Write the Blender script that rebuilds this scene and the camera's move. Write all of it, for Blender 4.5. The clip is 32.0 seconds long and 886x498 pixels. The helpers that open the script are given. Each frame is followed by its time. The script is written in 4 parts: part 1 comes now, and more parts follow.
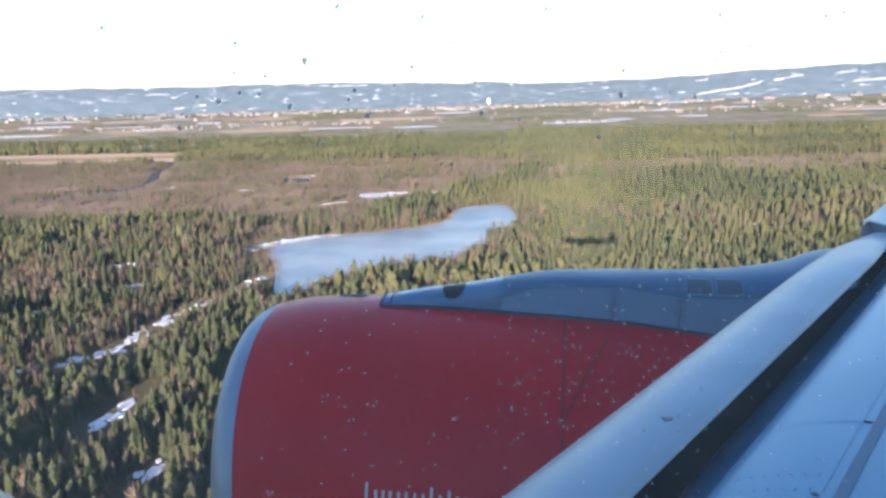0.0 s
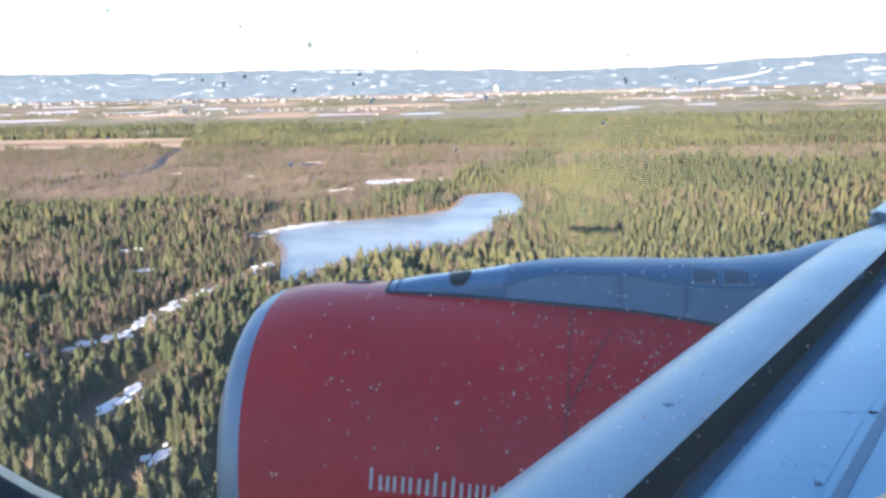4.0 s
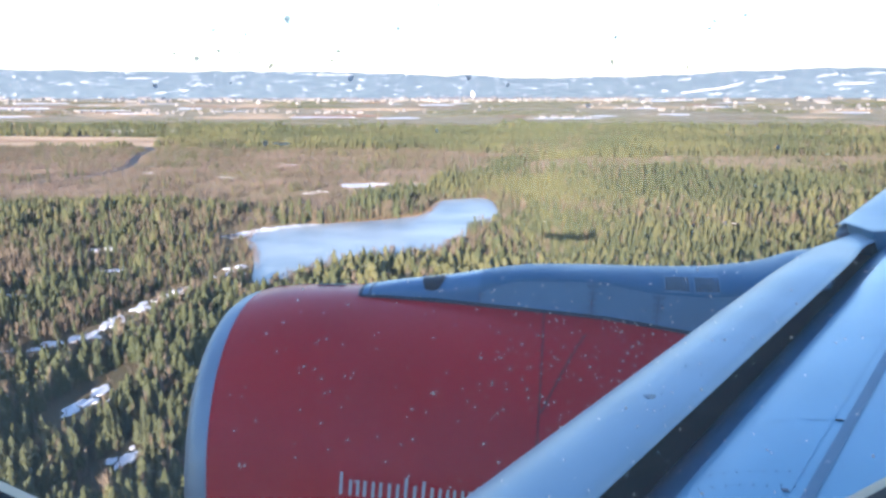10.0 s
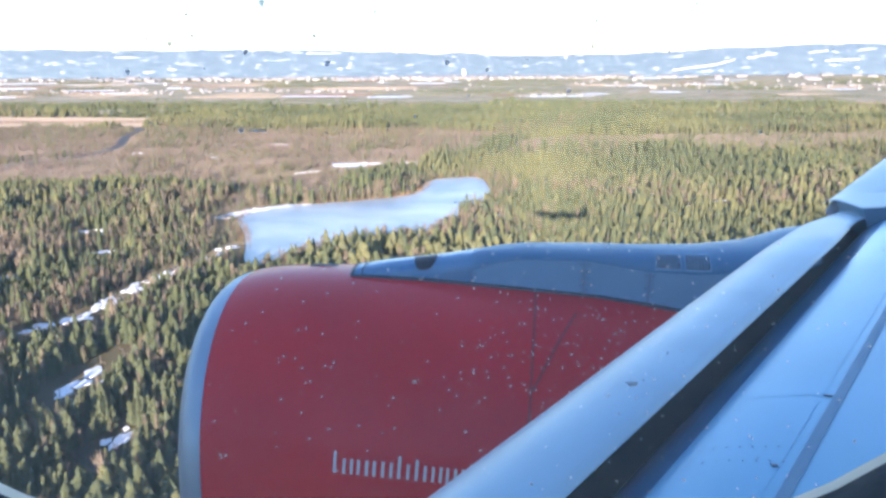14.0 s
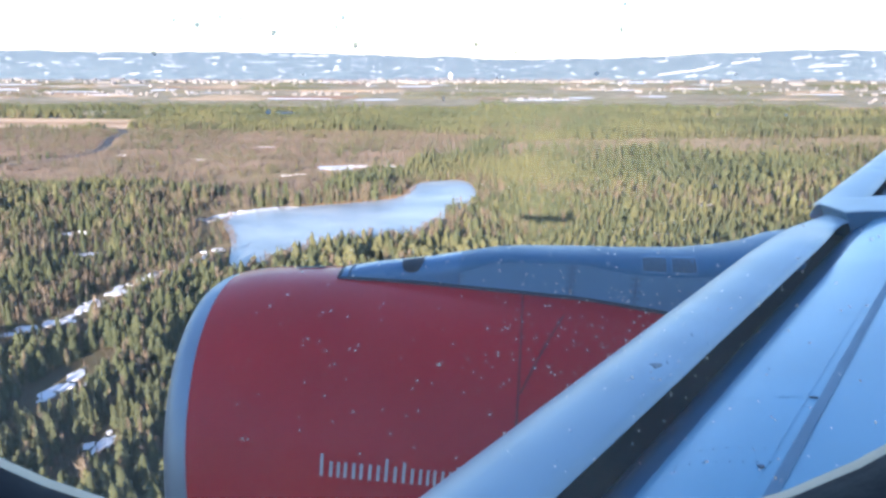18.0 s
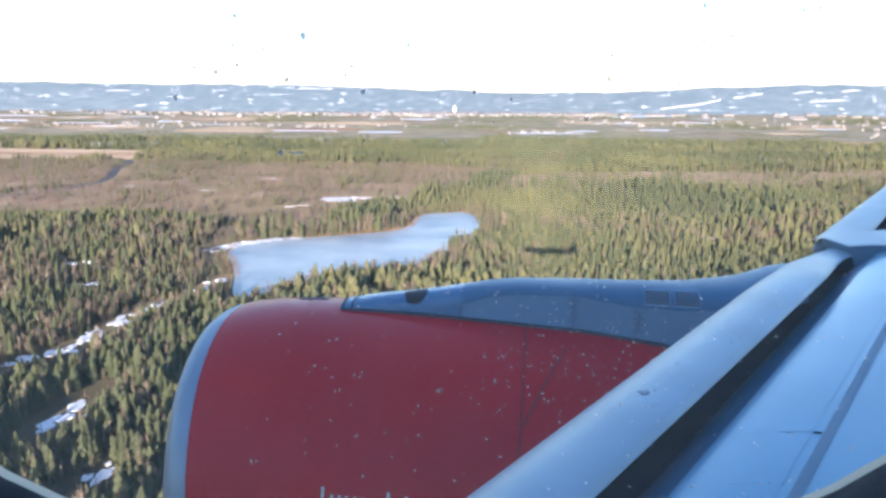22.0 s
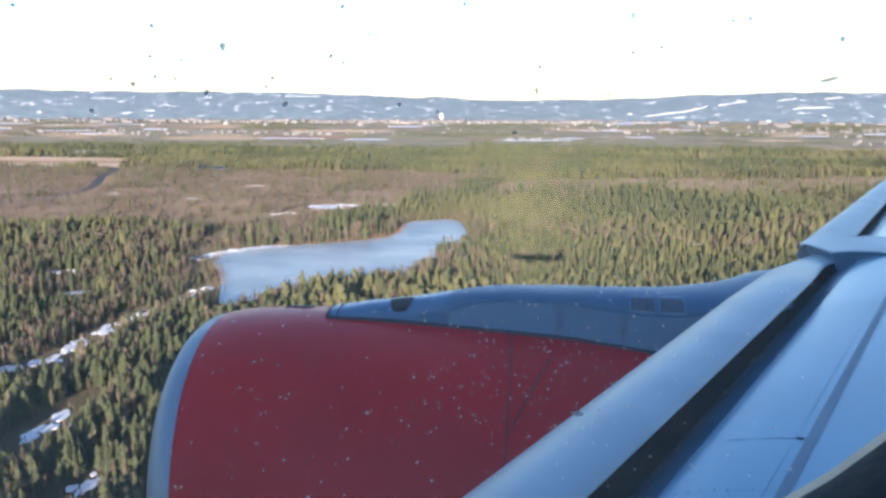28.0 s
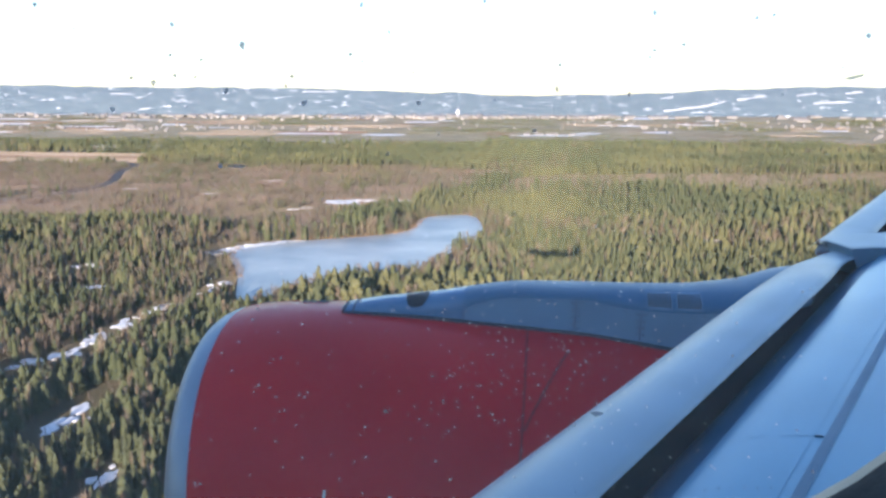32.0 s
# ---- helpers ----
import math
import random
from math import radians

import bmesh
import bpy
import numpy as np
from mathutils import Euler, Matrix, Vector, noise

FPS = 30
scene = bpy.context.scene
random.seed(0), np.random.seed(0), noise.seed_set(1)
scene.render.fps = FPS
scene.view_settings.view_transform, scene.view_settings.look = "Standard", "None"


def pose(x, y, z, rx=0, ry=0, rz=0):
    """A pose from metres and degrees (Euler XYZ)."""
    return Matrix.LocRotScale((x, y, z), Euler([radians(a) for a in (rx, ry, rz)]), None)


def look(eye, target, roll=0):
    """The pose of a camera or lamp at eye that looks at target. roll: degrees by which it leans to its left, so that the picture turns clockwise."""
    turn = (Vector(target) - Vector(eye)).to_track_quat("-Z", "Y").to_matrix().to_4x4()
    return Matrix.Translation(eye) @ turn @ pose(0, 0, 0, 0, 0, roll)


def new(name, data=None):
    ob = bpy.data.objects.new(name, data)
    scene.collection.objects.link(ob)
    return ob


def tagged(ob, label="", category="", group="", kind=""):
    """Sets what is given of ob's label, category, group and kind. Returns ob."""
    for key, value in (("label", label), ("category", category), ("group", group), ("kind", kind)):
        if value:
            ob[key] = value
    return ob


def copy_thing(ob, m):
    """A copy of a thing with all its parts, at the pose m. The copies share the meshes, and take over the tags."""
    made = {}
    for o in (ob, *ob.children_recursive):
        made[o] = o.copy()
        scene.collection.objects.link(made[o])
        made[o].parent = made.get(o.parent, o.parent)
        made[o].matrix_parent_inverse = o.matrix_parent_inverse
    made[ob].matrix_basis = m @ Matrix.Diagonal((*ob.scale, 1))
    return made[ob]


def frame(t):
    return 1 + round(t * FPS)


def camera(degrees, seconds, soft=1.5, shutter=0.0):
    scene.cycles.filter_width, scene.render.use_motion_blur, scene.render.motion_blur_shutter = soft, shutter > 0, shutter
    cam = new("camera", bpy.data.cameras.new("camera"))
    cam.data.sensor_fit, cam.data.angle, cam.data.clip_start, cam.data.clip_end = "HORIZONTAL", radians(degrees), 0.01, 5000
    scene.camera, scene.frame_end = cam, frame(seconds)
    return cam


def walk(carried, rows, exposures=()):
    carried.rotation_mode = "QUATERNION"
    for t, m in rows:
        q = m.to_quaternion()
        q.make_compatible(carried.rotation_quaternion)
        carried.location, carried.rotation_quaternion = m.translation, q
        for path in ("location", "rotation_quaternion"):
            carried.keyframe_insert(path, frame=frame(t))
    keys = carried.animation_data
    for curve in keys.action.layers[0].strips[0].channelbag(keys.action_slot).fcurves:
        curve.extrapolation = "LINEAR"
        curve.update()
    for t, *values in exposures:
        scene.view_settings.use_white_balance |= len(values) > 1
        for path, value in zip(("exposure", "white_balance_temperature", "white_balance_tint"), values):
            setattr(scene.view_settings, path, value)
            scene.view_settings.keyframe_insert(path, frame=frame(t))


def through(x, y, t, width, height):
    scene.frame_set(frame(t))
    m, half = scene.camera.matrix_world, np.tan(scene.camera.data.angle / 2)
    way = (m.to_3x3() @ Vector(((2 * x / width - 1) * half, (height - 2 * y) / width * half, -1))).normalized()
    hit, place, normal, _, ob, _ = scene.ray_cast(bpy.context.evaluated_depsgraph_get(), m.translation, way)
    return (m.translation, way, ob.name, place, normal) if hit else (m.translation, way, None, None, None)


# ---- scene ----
cam = camera(58.9, 32.0, soft=3.0)
# The camera is held by hand at a cabin window; rows: seconds, x, y, z, then its turn.
BANK = pose(0, 0, 0, 0.37, -0.55, 0)
ROWS = [
    (0, 0.0029, -0.0067, 0.0060, 78.54, 2.23, 3.03),
    (0.5, 0.0030, -0.0052, 0.0057, 78.44, 2.02, 2.93),
    (1, 0.0032, -0.0051, 0.0065, 79.01, 1.88, 2.84),
    (1.5, 0.0030, -0.0064, 0.0053, 79.25, 1.65, 3.02),
    (2, 0.0029, -0.0064, 0.0053, 78.48, 1.56, 3.30),
    (2.5, 0.0031, -0.0056, 0.0051, 77.83, 1.53, 3.51),
    (3, 0.0033, -0.0066, 0.0055, 77.52, 1.72, 3.67),
    (3.5, 0.0034, -0.0074, 0.0059, 77.66, 1.90, 3.77),
    (5.5, 0.0030, -0.0058, 0.0044, 77.46, 1.76, 2.53),
    (6, 0.0037, -0.0068, 0.0049, 77.74, 1.70, 2.45),
    (6.5, 0.0031, -0.0019, 0.0031, 78.14, 1.33, 2.22),
    (7, 0.0034, 0.0002, 0.0022, 78.24, 0.93, 1.21),
    (7.5, 0.0033, -0.0002, 0.0020, 78.08, 0.71, 0.68),
    (8, 0.0034, 0.0011, 0.0015, 78.13, 0.75, 0.15),
    (8.5, 0.0025, 0.0012, 0.0013, 78.25, 0.51, -0.35),
    (9, 0.0026, -0.0011, 0.0010, 78.08, 0.53, 0.07),
    (9.5, 0.0026, -0.0017, 0.0012, 77.95, 0.54, 1.03),
    (10, 0.0023, -0.0041, 0.0016, 77.96, 0.61, 1.91),
    (10.5, 0.0029, -0.0044, -0.0001, 77.27, -0.08, 2.57),
    (11, 0.0028, -0.0017, 0.0002, 76.89, -0.25, 2.48),
    (11.5, 0.0033, -0.0027, 0.0012, 76.72, -0.14, 1.83),
    (12, 0.0032, -0.0014, 0.0006, 76.72, 0.13, 1.60),
    (12.5, 0.0036, -0.0015, 0.0008, 76.49, 0.24, 1.56),
    (13, 0.0036, -0.0025, 0.0013, 76.39, 0.48, 1.37),
    (13.5, 0.0050, -0.0056, 0.0024, 76.24, 0.51, 1.36),
    (14, 0.0042, -0.0022, 0.0026, 76.43, 0.85, 1.26),
    (14.5, 0.0031, 0.0001, 0.0016, 76.74, 1.12, 0.93),
    (16.5, 0.0040, -0.0017, 0.0021, 78.44, 0.90, 0.59),
    (17, 0.0031, -0.0015, 0.0016, 78.92, 0.86, 0.52),
    (17.5, 0.0034, 0.0012, 0.0009, 77.87, 1.00, 0.49),
    (18, -0.0023, -0.0036, -0.0005, 76.65, 0.48, 0.32),
    (18.5, -0.0019, -0.0057, 0.0005, 76.79, 0.17, 0.28),
    (19, -0.0000, -0.0000, 0.0000, 77.16, 0.00, -0.00),
    (19.5, 0.0012, -0.0017, 0.0009, 76.82, -0.03, -0.17),
    (20, 0.0027, -0.0017, 0.0012, 77.12, 0.08, -0.10),
    (20.5, 0.0036, -0.0026, 0.0018, 77.11, 0.48, -0.30),
    (21, 0.0050, -0.0059, 0.0032, 77.62, 0.59, 0.10),
    (21.5, 0.0001, -0.0091, 0.0011, 78.42, 0.53, 0.40),
    (22, -0.0017, -0.0116, 0.0015, 78.97, 0.21, 0.61),
    (22.5, -0.0002, -0.0077, 0.0009, 79.50, 0.41, 0.59),
    (23, -0.0008, -0.0033, 0.0005, 78.65, 0.49, 0.31),
    (23.5, 0.0002, -0.0046, 0.0011, 77.17, 0.53, -0.17),
    (24, -0.0014, -0.0067, 0.0011, 77.83, 0.22, -0.35),
    (24.5, 0.0012, -0.0044, 0.0019, 78.04, 0.35, -0.64),
    (25, 0.0020, -0.0033, 0.0018, 78.09, 0.53, -0.96),
    (25.5, 0.0045, -0.0026, 0.0030, 78.11, 0.40, -1.14),
    (27.5, 0.0084, -0.0071, 0.0023, 80.07, 0.20, -0.86),
    (28, 0.0084, -0.0071, 0.0023, 79.49, 0.24, -0.33),
    (28.5, 0.0073, -0.0060, 0.0026, 78.99, 0.06, 0.38),
    (29, 0.0079, -0.0072, 0.0024, 78.69, 0.18, 0.79),
    (29.5, 0.0073, -0.0059, 0.0021, 78.50, 0.13, 0.81),
    (30, 0.0077, -0.0064, 0.0023, 78.38, 0.19, 0.83),
    (30.5, 0.0075, -0.0067, 0.0026, 78.59, 0.20, 0.73),
    (31, 0.0074, -0.0058, 0.0027, 79.02, 0.22, 0.81),
    (31.5, 0.0075, -0.0056, 0.0025, 79.22, 0.31, 0.77),
    (32, 0.0079, -0.0066, 0.0028, 79.16, 0.33, 0.83),
]
EXPOSURE = tuple((t, e, k, 20) for t, e, k in ((0.0, 1.36, 6710), (3.0, 1.66, 6810), (7.0, 1.73, 6760), (9.0, 1.68, 6460), (11.0, 1.80, 6460), (14.0, 1.92, 6460), (18.0, 1.76, 6510), (20.0, 1.84, 6560), (22.0, 1.60, 6560), (24.0, 1.60, 6610), (25.5, 1.60, 6610), (28.0, 1.29, 6610), (32.0, 1.38, 6710)))
walk(cam, [(t, BANK @ pose(x, y, z, rx, ry, rz)) for t, x, y, z, rx, ry, rz in ROWS], exposures=EXPOSURE)

# ---- light: low winter sun behind the aircraft, clear sky ----
TO_SUN = Vector((-0.115, -0.976, 0.183)).normalized()
SUN_ELEVATION = math.asin(TO_SUN.z)
world = bpy.data.worlds.new("sky")
scene.world = world
world.use_nodes = True
sky = world.node_tree.nodes.new("ShaderNodeTexSky")
sky.sky_type = "NISHITA"
sky.sun_disc = False
sky.sun_elevation = SUN_ELEVATION
sky.sun_rotation = math.atan2(TO_SUN.x, TO_SUN.y)
sky.air_density, sky.dust_density, sky.ozone_density = 1.0, 0.3, 3.0
world.node_tree.links.new(sky.outputs[0], world.node_tree.nodes["Background"].inputs[0])
world.node_tree.nodes["Background"].inputs[1].default_value = 0.15
sun = new("sun", bpy.data.lights.new("sun", "SUN"))
sun.data.energy, sun.data.angle, sun.data.color = 5.0, radians(0.4), (1.0, 0.92, 0.80)
sun.matrix_world = look((0, 0, 0), -TO_SUN)
sun.location = (0, -60, 80)

HEIGHT = 110.0          # eye above the ground
AIRCRAFT = BANK @ pose(0, 0, 0, 0, 0, -5.49) @ pose(0, 0, 0, -1.656, 0, 0) @ pose(0, 0, 0, 0, 2.99, 0)


# ---- materials ----
def material(name, base, rough=0.6, metal=0.0, vary=0.0, scale=3.0, bump=0.0, bump_scale=40.0, coat=0.0, island=0.0, tint=None, stretch=None, spec=0.5, matt=0.0):
    m = bpy.data.materials.new(name)
    m.use_nodes = True
    nt = m.node_tree
    b = nt.nodes["Principled BSDF"]
    b.inputs["Base Color"].default_value = (*base, 1)
    b.inputs["Roughness"].default_value = rough
    b.inputs["Metallic"].default_value = metal
    b.inputs["Coat Weight"].default_value = coat
    b.inputs["Coat Roughness"].default_value = 0.08
    b.inputs["Specular IOR Level"].default_value = spec
    b.inputs["Diffuse Roughness"].default_value = matt
    tc = nt.nodes.new("ShaderNodeTexCoord")
    vec = tc.outputs["Object"]
    if stretch:
        mp = nt.nodes.new("ShaderNodeMapping")
        mp.inputs["Scale"].default_value = stretch
        nt.links.new(vec, mp.inputs["Vector"])
        vec = mp.outputs[0]
    col = None
    if vary:
        n1 = nt.nodes.new("ShaderNodeTexNoise")
        n1.inputs["Scale"].default_value = scale
        n1.inputs["Detail"].default_value = 6
        nt.links.new(vec, n1.inputs["Vector"])
        ramp = nt.nodes.new("ShaderNodeMapRange")
        ramp.inputs["From Min"].default_value, ramp.inputs["From Max"].default_value = 0.3, 0.7
        nt.links.new(n1.outputs["Fac"], ramp.inputs["Value"])
        mix = nt.nodes.new("ShaderNodeMix")
        mix.data_type = "RGBA"
        other = tint or tuple(c * 0.6 for c in base)
        mix.inputs["A"].default_value = (*[min(1, c * (1 + vary * 0.3)) for c in base], 1)
        mix.inputs["B"].default_value = (*[a * (1 - vary) + o * vary for a, o in zip(base, other)], 1)
        nt.links.new(ramp.outputs[0], mix.inputs["Factor"])
        col = mix.outputs["Result"]
        rr = nt.nodes.new("ShaderNodeMapRange")
        rr.inputs["To Min"].default_value, rr.inputs["To Max"].default_value = max(0.02, rough * 0.8), min(1, rough * 1.25)
        nt.links.new(n1.outputs["Fac"], rr.inputs["Value"])
        nt.links.new(rr.outputs[0], b.inputs["Roughness"])
    if island:
        geo = nt.nodes.new("ShaderNodeNewGeometry")
        hsv = nt.nodes.new("ShaderNodeHueSaturation")
        mr = nt.nodes.new("ShaderNodeMapRange")
        mr.inputs["To Min"].default_value, mr.inputs["To Max"].default_value = 1 - island, 1 + island
        nt.links.new(geo.outputs["Random Per Island"], mr.inputs["Value"])
        nt.links.new(mr.outputs[0], hsv.inputs["Value"])
        if col:
            nt.links.new(col, hsv.inputs["Color"])
        else:
            hsv.inputs["Color"].default_value = (*base, 1)
        col = hsv.outputs[0]
    if col:
        nt.links.new(col, b.inputs["Base Color"])
    if bump:
        n2 = nt.nodes.new("ShaderNodeTexNoise")
        n2.inputs["Scale"].default_value = bump_scale
        n2.inputs["Detail"].default_value = 4
        nt.links.new(vec, n2.inputs["Vector"])
        bp = nt.nodes.new("ShaderNodeBump")
        bp.inputs["Strength"].default_value = bump
        bp.inputs["Distance"].default_value = 0.01
        nt.links.new(n2.outputs["Fac"], bp.inputs["Height"])
        nt.links.new(bp.outputs[0], b.inputs["Normal"])
    return m


RED = material("red_paint", (0.63, 0.008, 0.012), 0.45, vary=0.25, scale=1.6, bump=0.03, bump_scale=9, coat=0.22, spec=0.22, tint=(0.37, 0.006, 0.012))
LIP = material("bare_lip_metal", (0.24, 0.33, 0.43), 0.42, 0.4, vary=0.25, scale=5, bump=0.04)
PYLON_GREY = material("pylon_blue_grey_paint", (0.14, 0.31, 0.46), 0.38, vary=0.25, scale=4, bump=0.04, bump_scale=12, coat=0.1)
# Darker than the sides: shading of the crest's curve is painted in.
PYLON_TOP = material("pylon_crest_shaded_paint", (0.05, 0.165, 0.28), 0.38, vary=0.25, scale=4, bump=0.03, spec=0.35)
# Grey wing paint with the sky's blue put into its base colour.
WING_GREY = material("wing_grey_paint_sky_tint", (0.085, 0.335, 0.49), 0.30, 0.08, vary=0.18, scale=2.2, bump=0.03, bump_scale=7, coat=0.25)
SLAT_METAL = material("slat_polished_grey", (0.31, 0.455, 0.545), 0.36, 0.0, vary=0.26, scale=3, bump=0.03, bump_scale=6, spec=0.3, coat=0.03)
# Wing paint darkened for the nose: the slat's shade is in the colour.
NOSE_SHADE = material("wing_nose_painted_shade", (0.035, 0.195, 0.33), 0.36, vary=0.3, scale=5)
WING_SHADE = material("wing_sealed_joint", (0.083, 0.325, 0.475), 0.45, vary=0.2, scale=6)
# Sealant colour; it also paints shade on the fairing's wall and edge.
WING_DARK = material("wing_sealant_and_shade", (0.075, 0.20, 0.30), 0.5, vary=0.2, scale=6)
DARK = material("dark_recess", (0.025, 0.027, 0.03), 0.6, vary=0.3, scale=8)
# Near-black brown paints the shade inside the open slot.
SLOT_SHADE = material("slot_painted_shade", (0.030, 0.020, 0.016), 0.7, vary=0.5, scale=6, tint=(0.012, 0.014, 0.02))
SEAM_RED = material("dark_red_joint", (0.13, 0.018, 0.020), 0.6, vary=0.3, scale=9)
SEAM = material("dark_seal", (0.05, 0.055, 0.065), 0.6, vary=0.3, scale=9)
STUD = material("dark_fastener", (0.060, 0.105, 0.16), 0.5, vary=0.2, scale=30)
NOSE_FAIRING = material("fairing_glossy_blue_grey", (0.09, 0.22, 0.36), 0.26, vary=0.2, scale=3, bump=0.02, coat=0.1)
RIVET = material("rivet_metal", (0.17, 0.23, 0.30), 0.45, 0.3, vary=0.2, scale=30)
WHITE_MARK = material("white_marking_paint", (0.70, 0.66, 0.66), 0.4, vary=0.15, scale=8)
FUSELAGE = material("fuselage_pale_paint", (0.62, 0.61, 0.58), 0.35, vary=0.12, scale=0.8, coat=0.1)
LINING = material("cabin_lining_plastic", (0.42, 0.40, 0.37), 0.6, vary=0.12, scale=6, bump=0.15, bump_scale=180)
# Plastic made near-black: the unlit cabin's shade is in the colour.
SURROUND = material("window_surround_painted_shade", (0.045, 0.047, 0.052), 0.6, vary=0.2, scale=8, bump=0.1, bump_scale=150)
GASKET = material("window_gasket_beige", (0.62, 0.55, 0.44), 0.55, vary=0.2, scale=25, bump=0.1, bump_scale=120)


def grime(name, through, body, share, clear=0.0):
    """Dried grime: part of the daylight passes through it."""
    m = material(name, body, 0.8, vary=0.4, scale=300)
    nt = m.node_tree
    t = nt.nodes.new("ShaderNodeBsdfTranslucent")
    t.inputs["Color"].default_value = (*through, 1)
    mix = nt.nodes.new("ShaderNodeMixShader")
    mix.inputs[0].default_value = share
    nt.links.new(nt.nodes["Principled BSDF"].outputs[0], mix.inputs[1])
    nt.links.new(t.outputs[0], mix.inputs[2])
    gap = nt.nodes.new("ShaderNodeBsdfTransparent")
    thin = nt.nodes.new("ShaderNodeMixShader")
    thin.inputs[0].default_value = clear
    nt.links.new(mix.outputs[0], thin.inputs[1])
    nt.links.new(gap.outputs[0], thin.inputs[2])
    nt.links.new(thin.outputs[0], nt.nodes["Material Output"].inputs["Surface"])
    return m


SPECK = grime("window_grime", (1.0, 0.93, 0.88), (0.85, 0.78, 0.74), 0.92)
SPECK_DARK = grime("window_grime_dark", (0.7, 0.83, 1.0), (0.20, 0.26, 0.32), 0.6, 0.16)
SPRUCE = material("spruce_needles", (0.062, 0.068, 0.032), 0.75, vary=0.5, scale=0.06, tint=(0.036, 0.048, 0.022), island=0.15, spec=0.2, matt=1.0)
PINE = material("pine_needles", (0.094, 0.091, 0.040), 0.75, vary=0.5, scale=0.05, tint=(0.056, 0.064, 0.030), island=0.16, spec=0.2, matt=1.0)
BIRCH = material("bare_birch_twigs", (0.150, 0.118, 0.080), 0.85, vary=0.7, scale=0.05, tint=(0.09, 0.064, 0.048), island=0.25, spec=0.2, matt=1.0)
BARK = material("conifer_bark", (0.13, 0.085, 0.055), 0.9, vary=0.5, scale=2.0, spec=0.2, matt=1.0)
SHRUB = material("bog_birch_scrub", (0.116, 0.082, 0.067), 0.85, vary=0.7, scale=0.009, tint=(0.080, 0.070, 0.042), island=0.3, spec=0.2, matt=1.0)
REED = material("dry_reeds", (0.21, 0.135, 0.075), 0.85, vary=0.6, scale=0.06, tint=(0.12, 0.08, 0.05), island=0.3, spec=0.2, matt=1.0)
SOIL = material("forest_floor", (0.095, 0.075, 0.048), 0.95, vary=0.7, scale=0.03, tint=(0.045, 0.044, 0.025), bump=0.3, bump_scale=0.4, spec=0.1, matt=1.0)
BOG = material("bog_heath", (0.118, 0.083, 0.068), 0.95, vary=0.9, scale=0.012, tint=(0.080, 0.072, 0.040), bump=0.3, bump_scale=0.5, spec=0.1, stretch=(0.5, 1.4, 1), matt=1.0)
STUBBLE = material("pale_stubble_field", (0.20, 0.155, 0.118), 0.95, vary=0.7, scale=0.01, tint=(0.13, 0.11, 0.08), spec=0.1, stretch=(0.4, 1.6, 1), matt=1.0)
PLOUGH = material("ploughed_field", (0.125, 0.080, 0.062), 0.95, vary=0.6, scale=0.012, tint=(0.075, 0.055, 0.042), spec=0.1, stretch=(0.4, 1.6, 1), matt=1.0)
MEADOW = material("winter_meadow", (0.115, 0.112, 0.055), 0.95, vary=0.6, scale=0.012, tint=(0.15, 0.115, 0.065), spec=0.1, stretch=(0.4, 1.6, 1), matt=1.0)
ROAD = material("asphalt_road", (0.085, 0.085, 0.088), 0.95, vary=0.3, scale=0.1, spec=0.1)
SNOW = material("old_snow", (0.72, 0.74, 0.78), 0.7, vary=0.3, scale=0.15, tint=(0.42, 0.40, 0.38), bump=0.3, bump_scale=0.6)
ICE = material("lake_ice", (0.34, 0.365, 0.365), 0.36, vary=0.9, scale=0.026, tint=(0.20, 0.265, 0.32), spec=0.5)
HOUSE_WALL = material("house_walls", (0.25, 0.235, 0.22), 0.8, island=0.5)
HOUSE_ROOF = material("house_roofs", (0.22, 0.21, 0.22), 0.8, island=0.4)


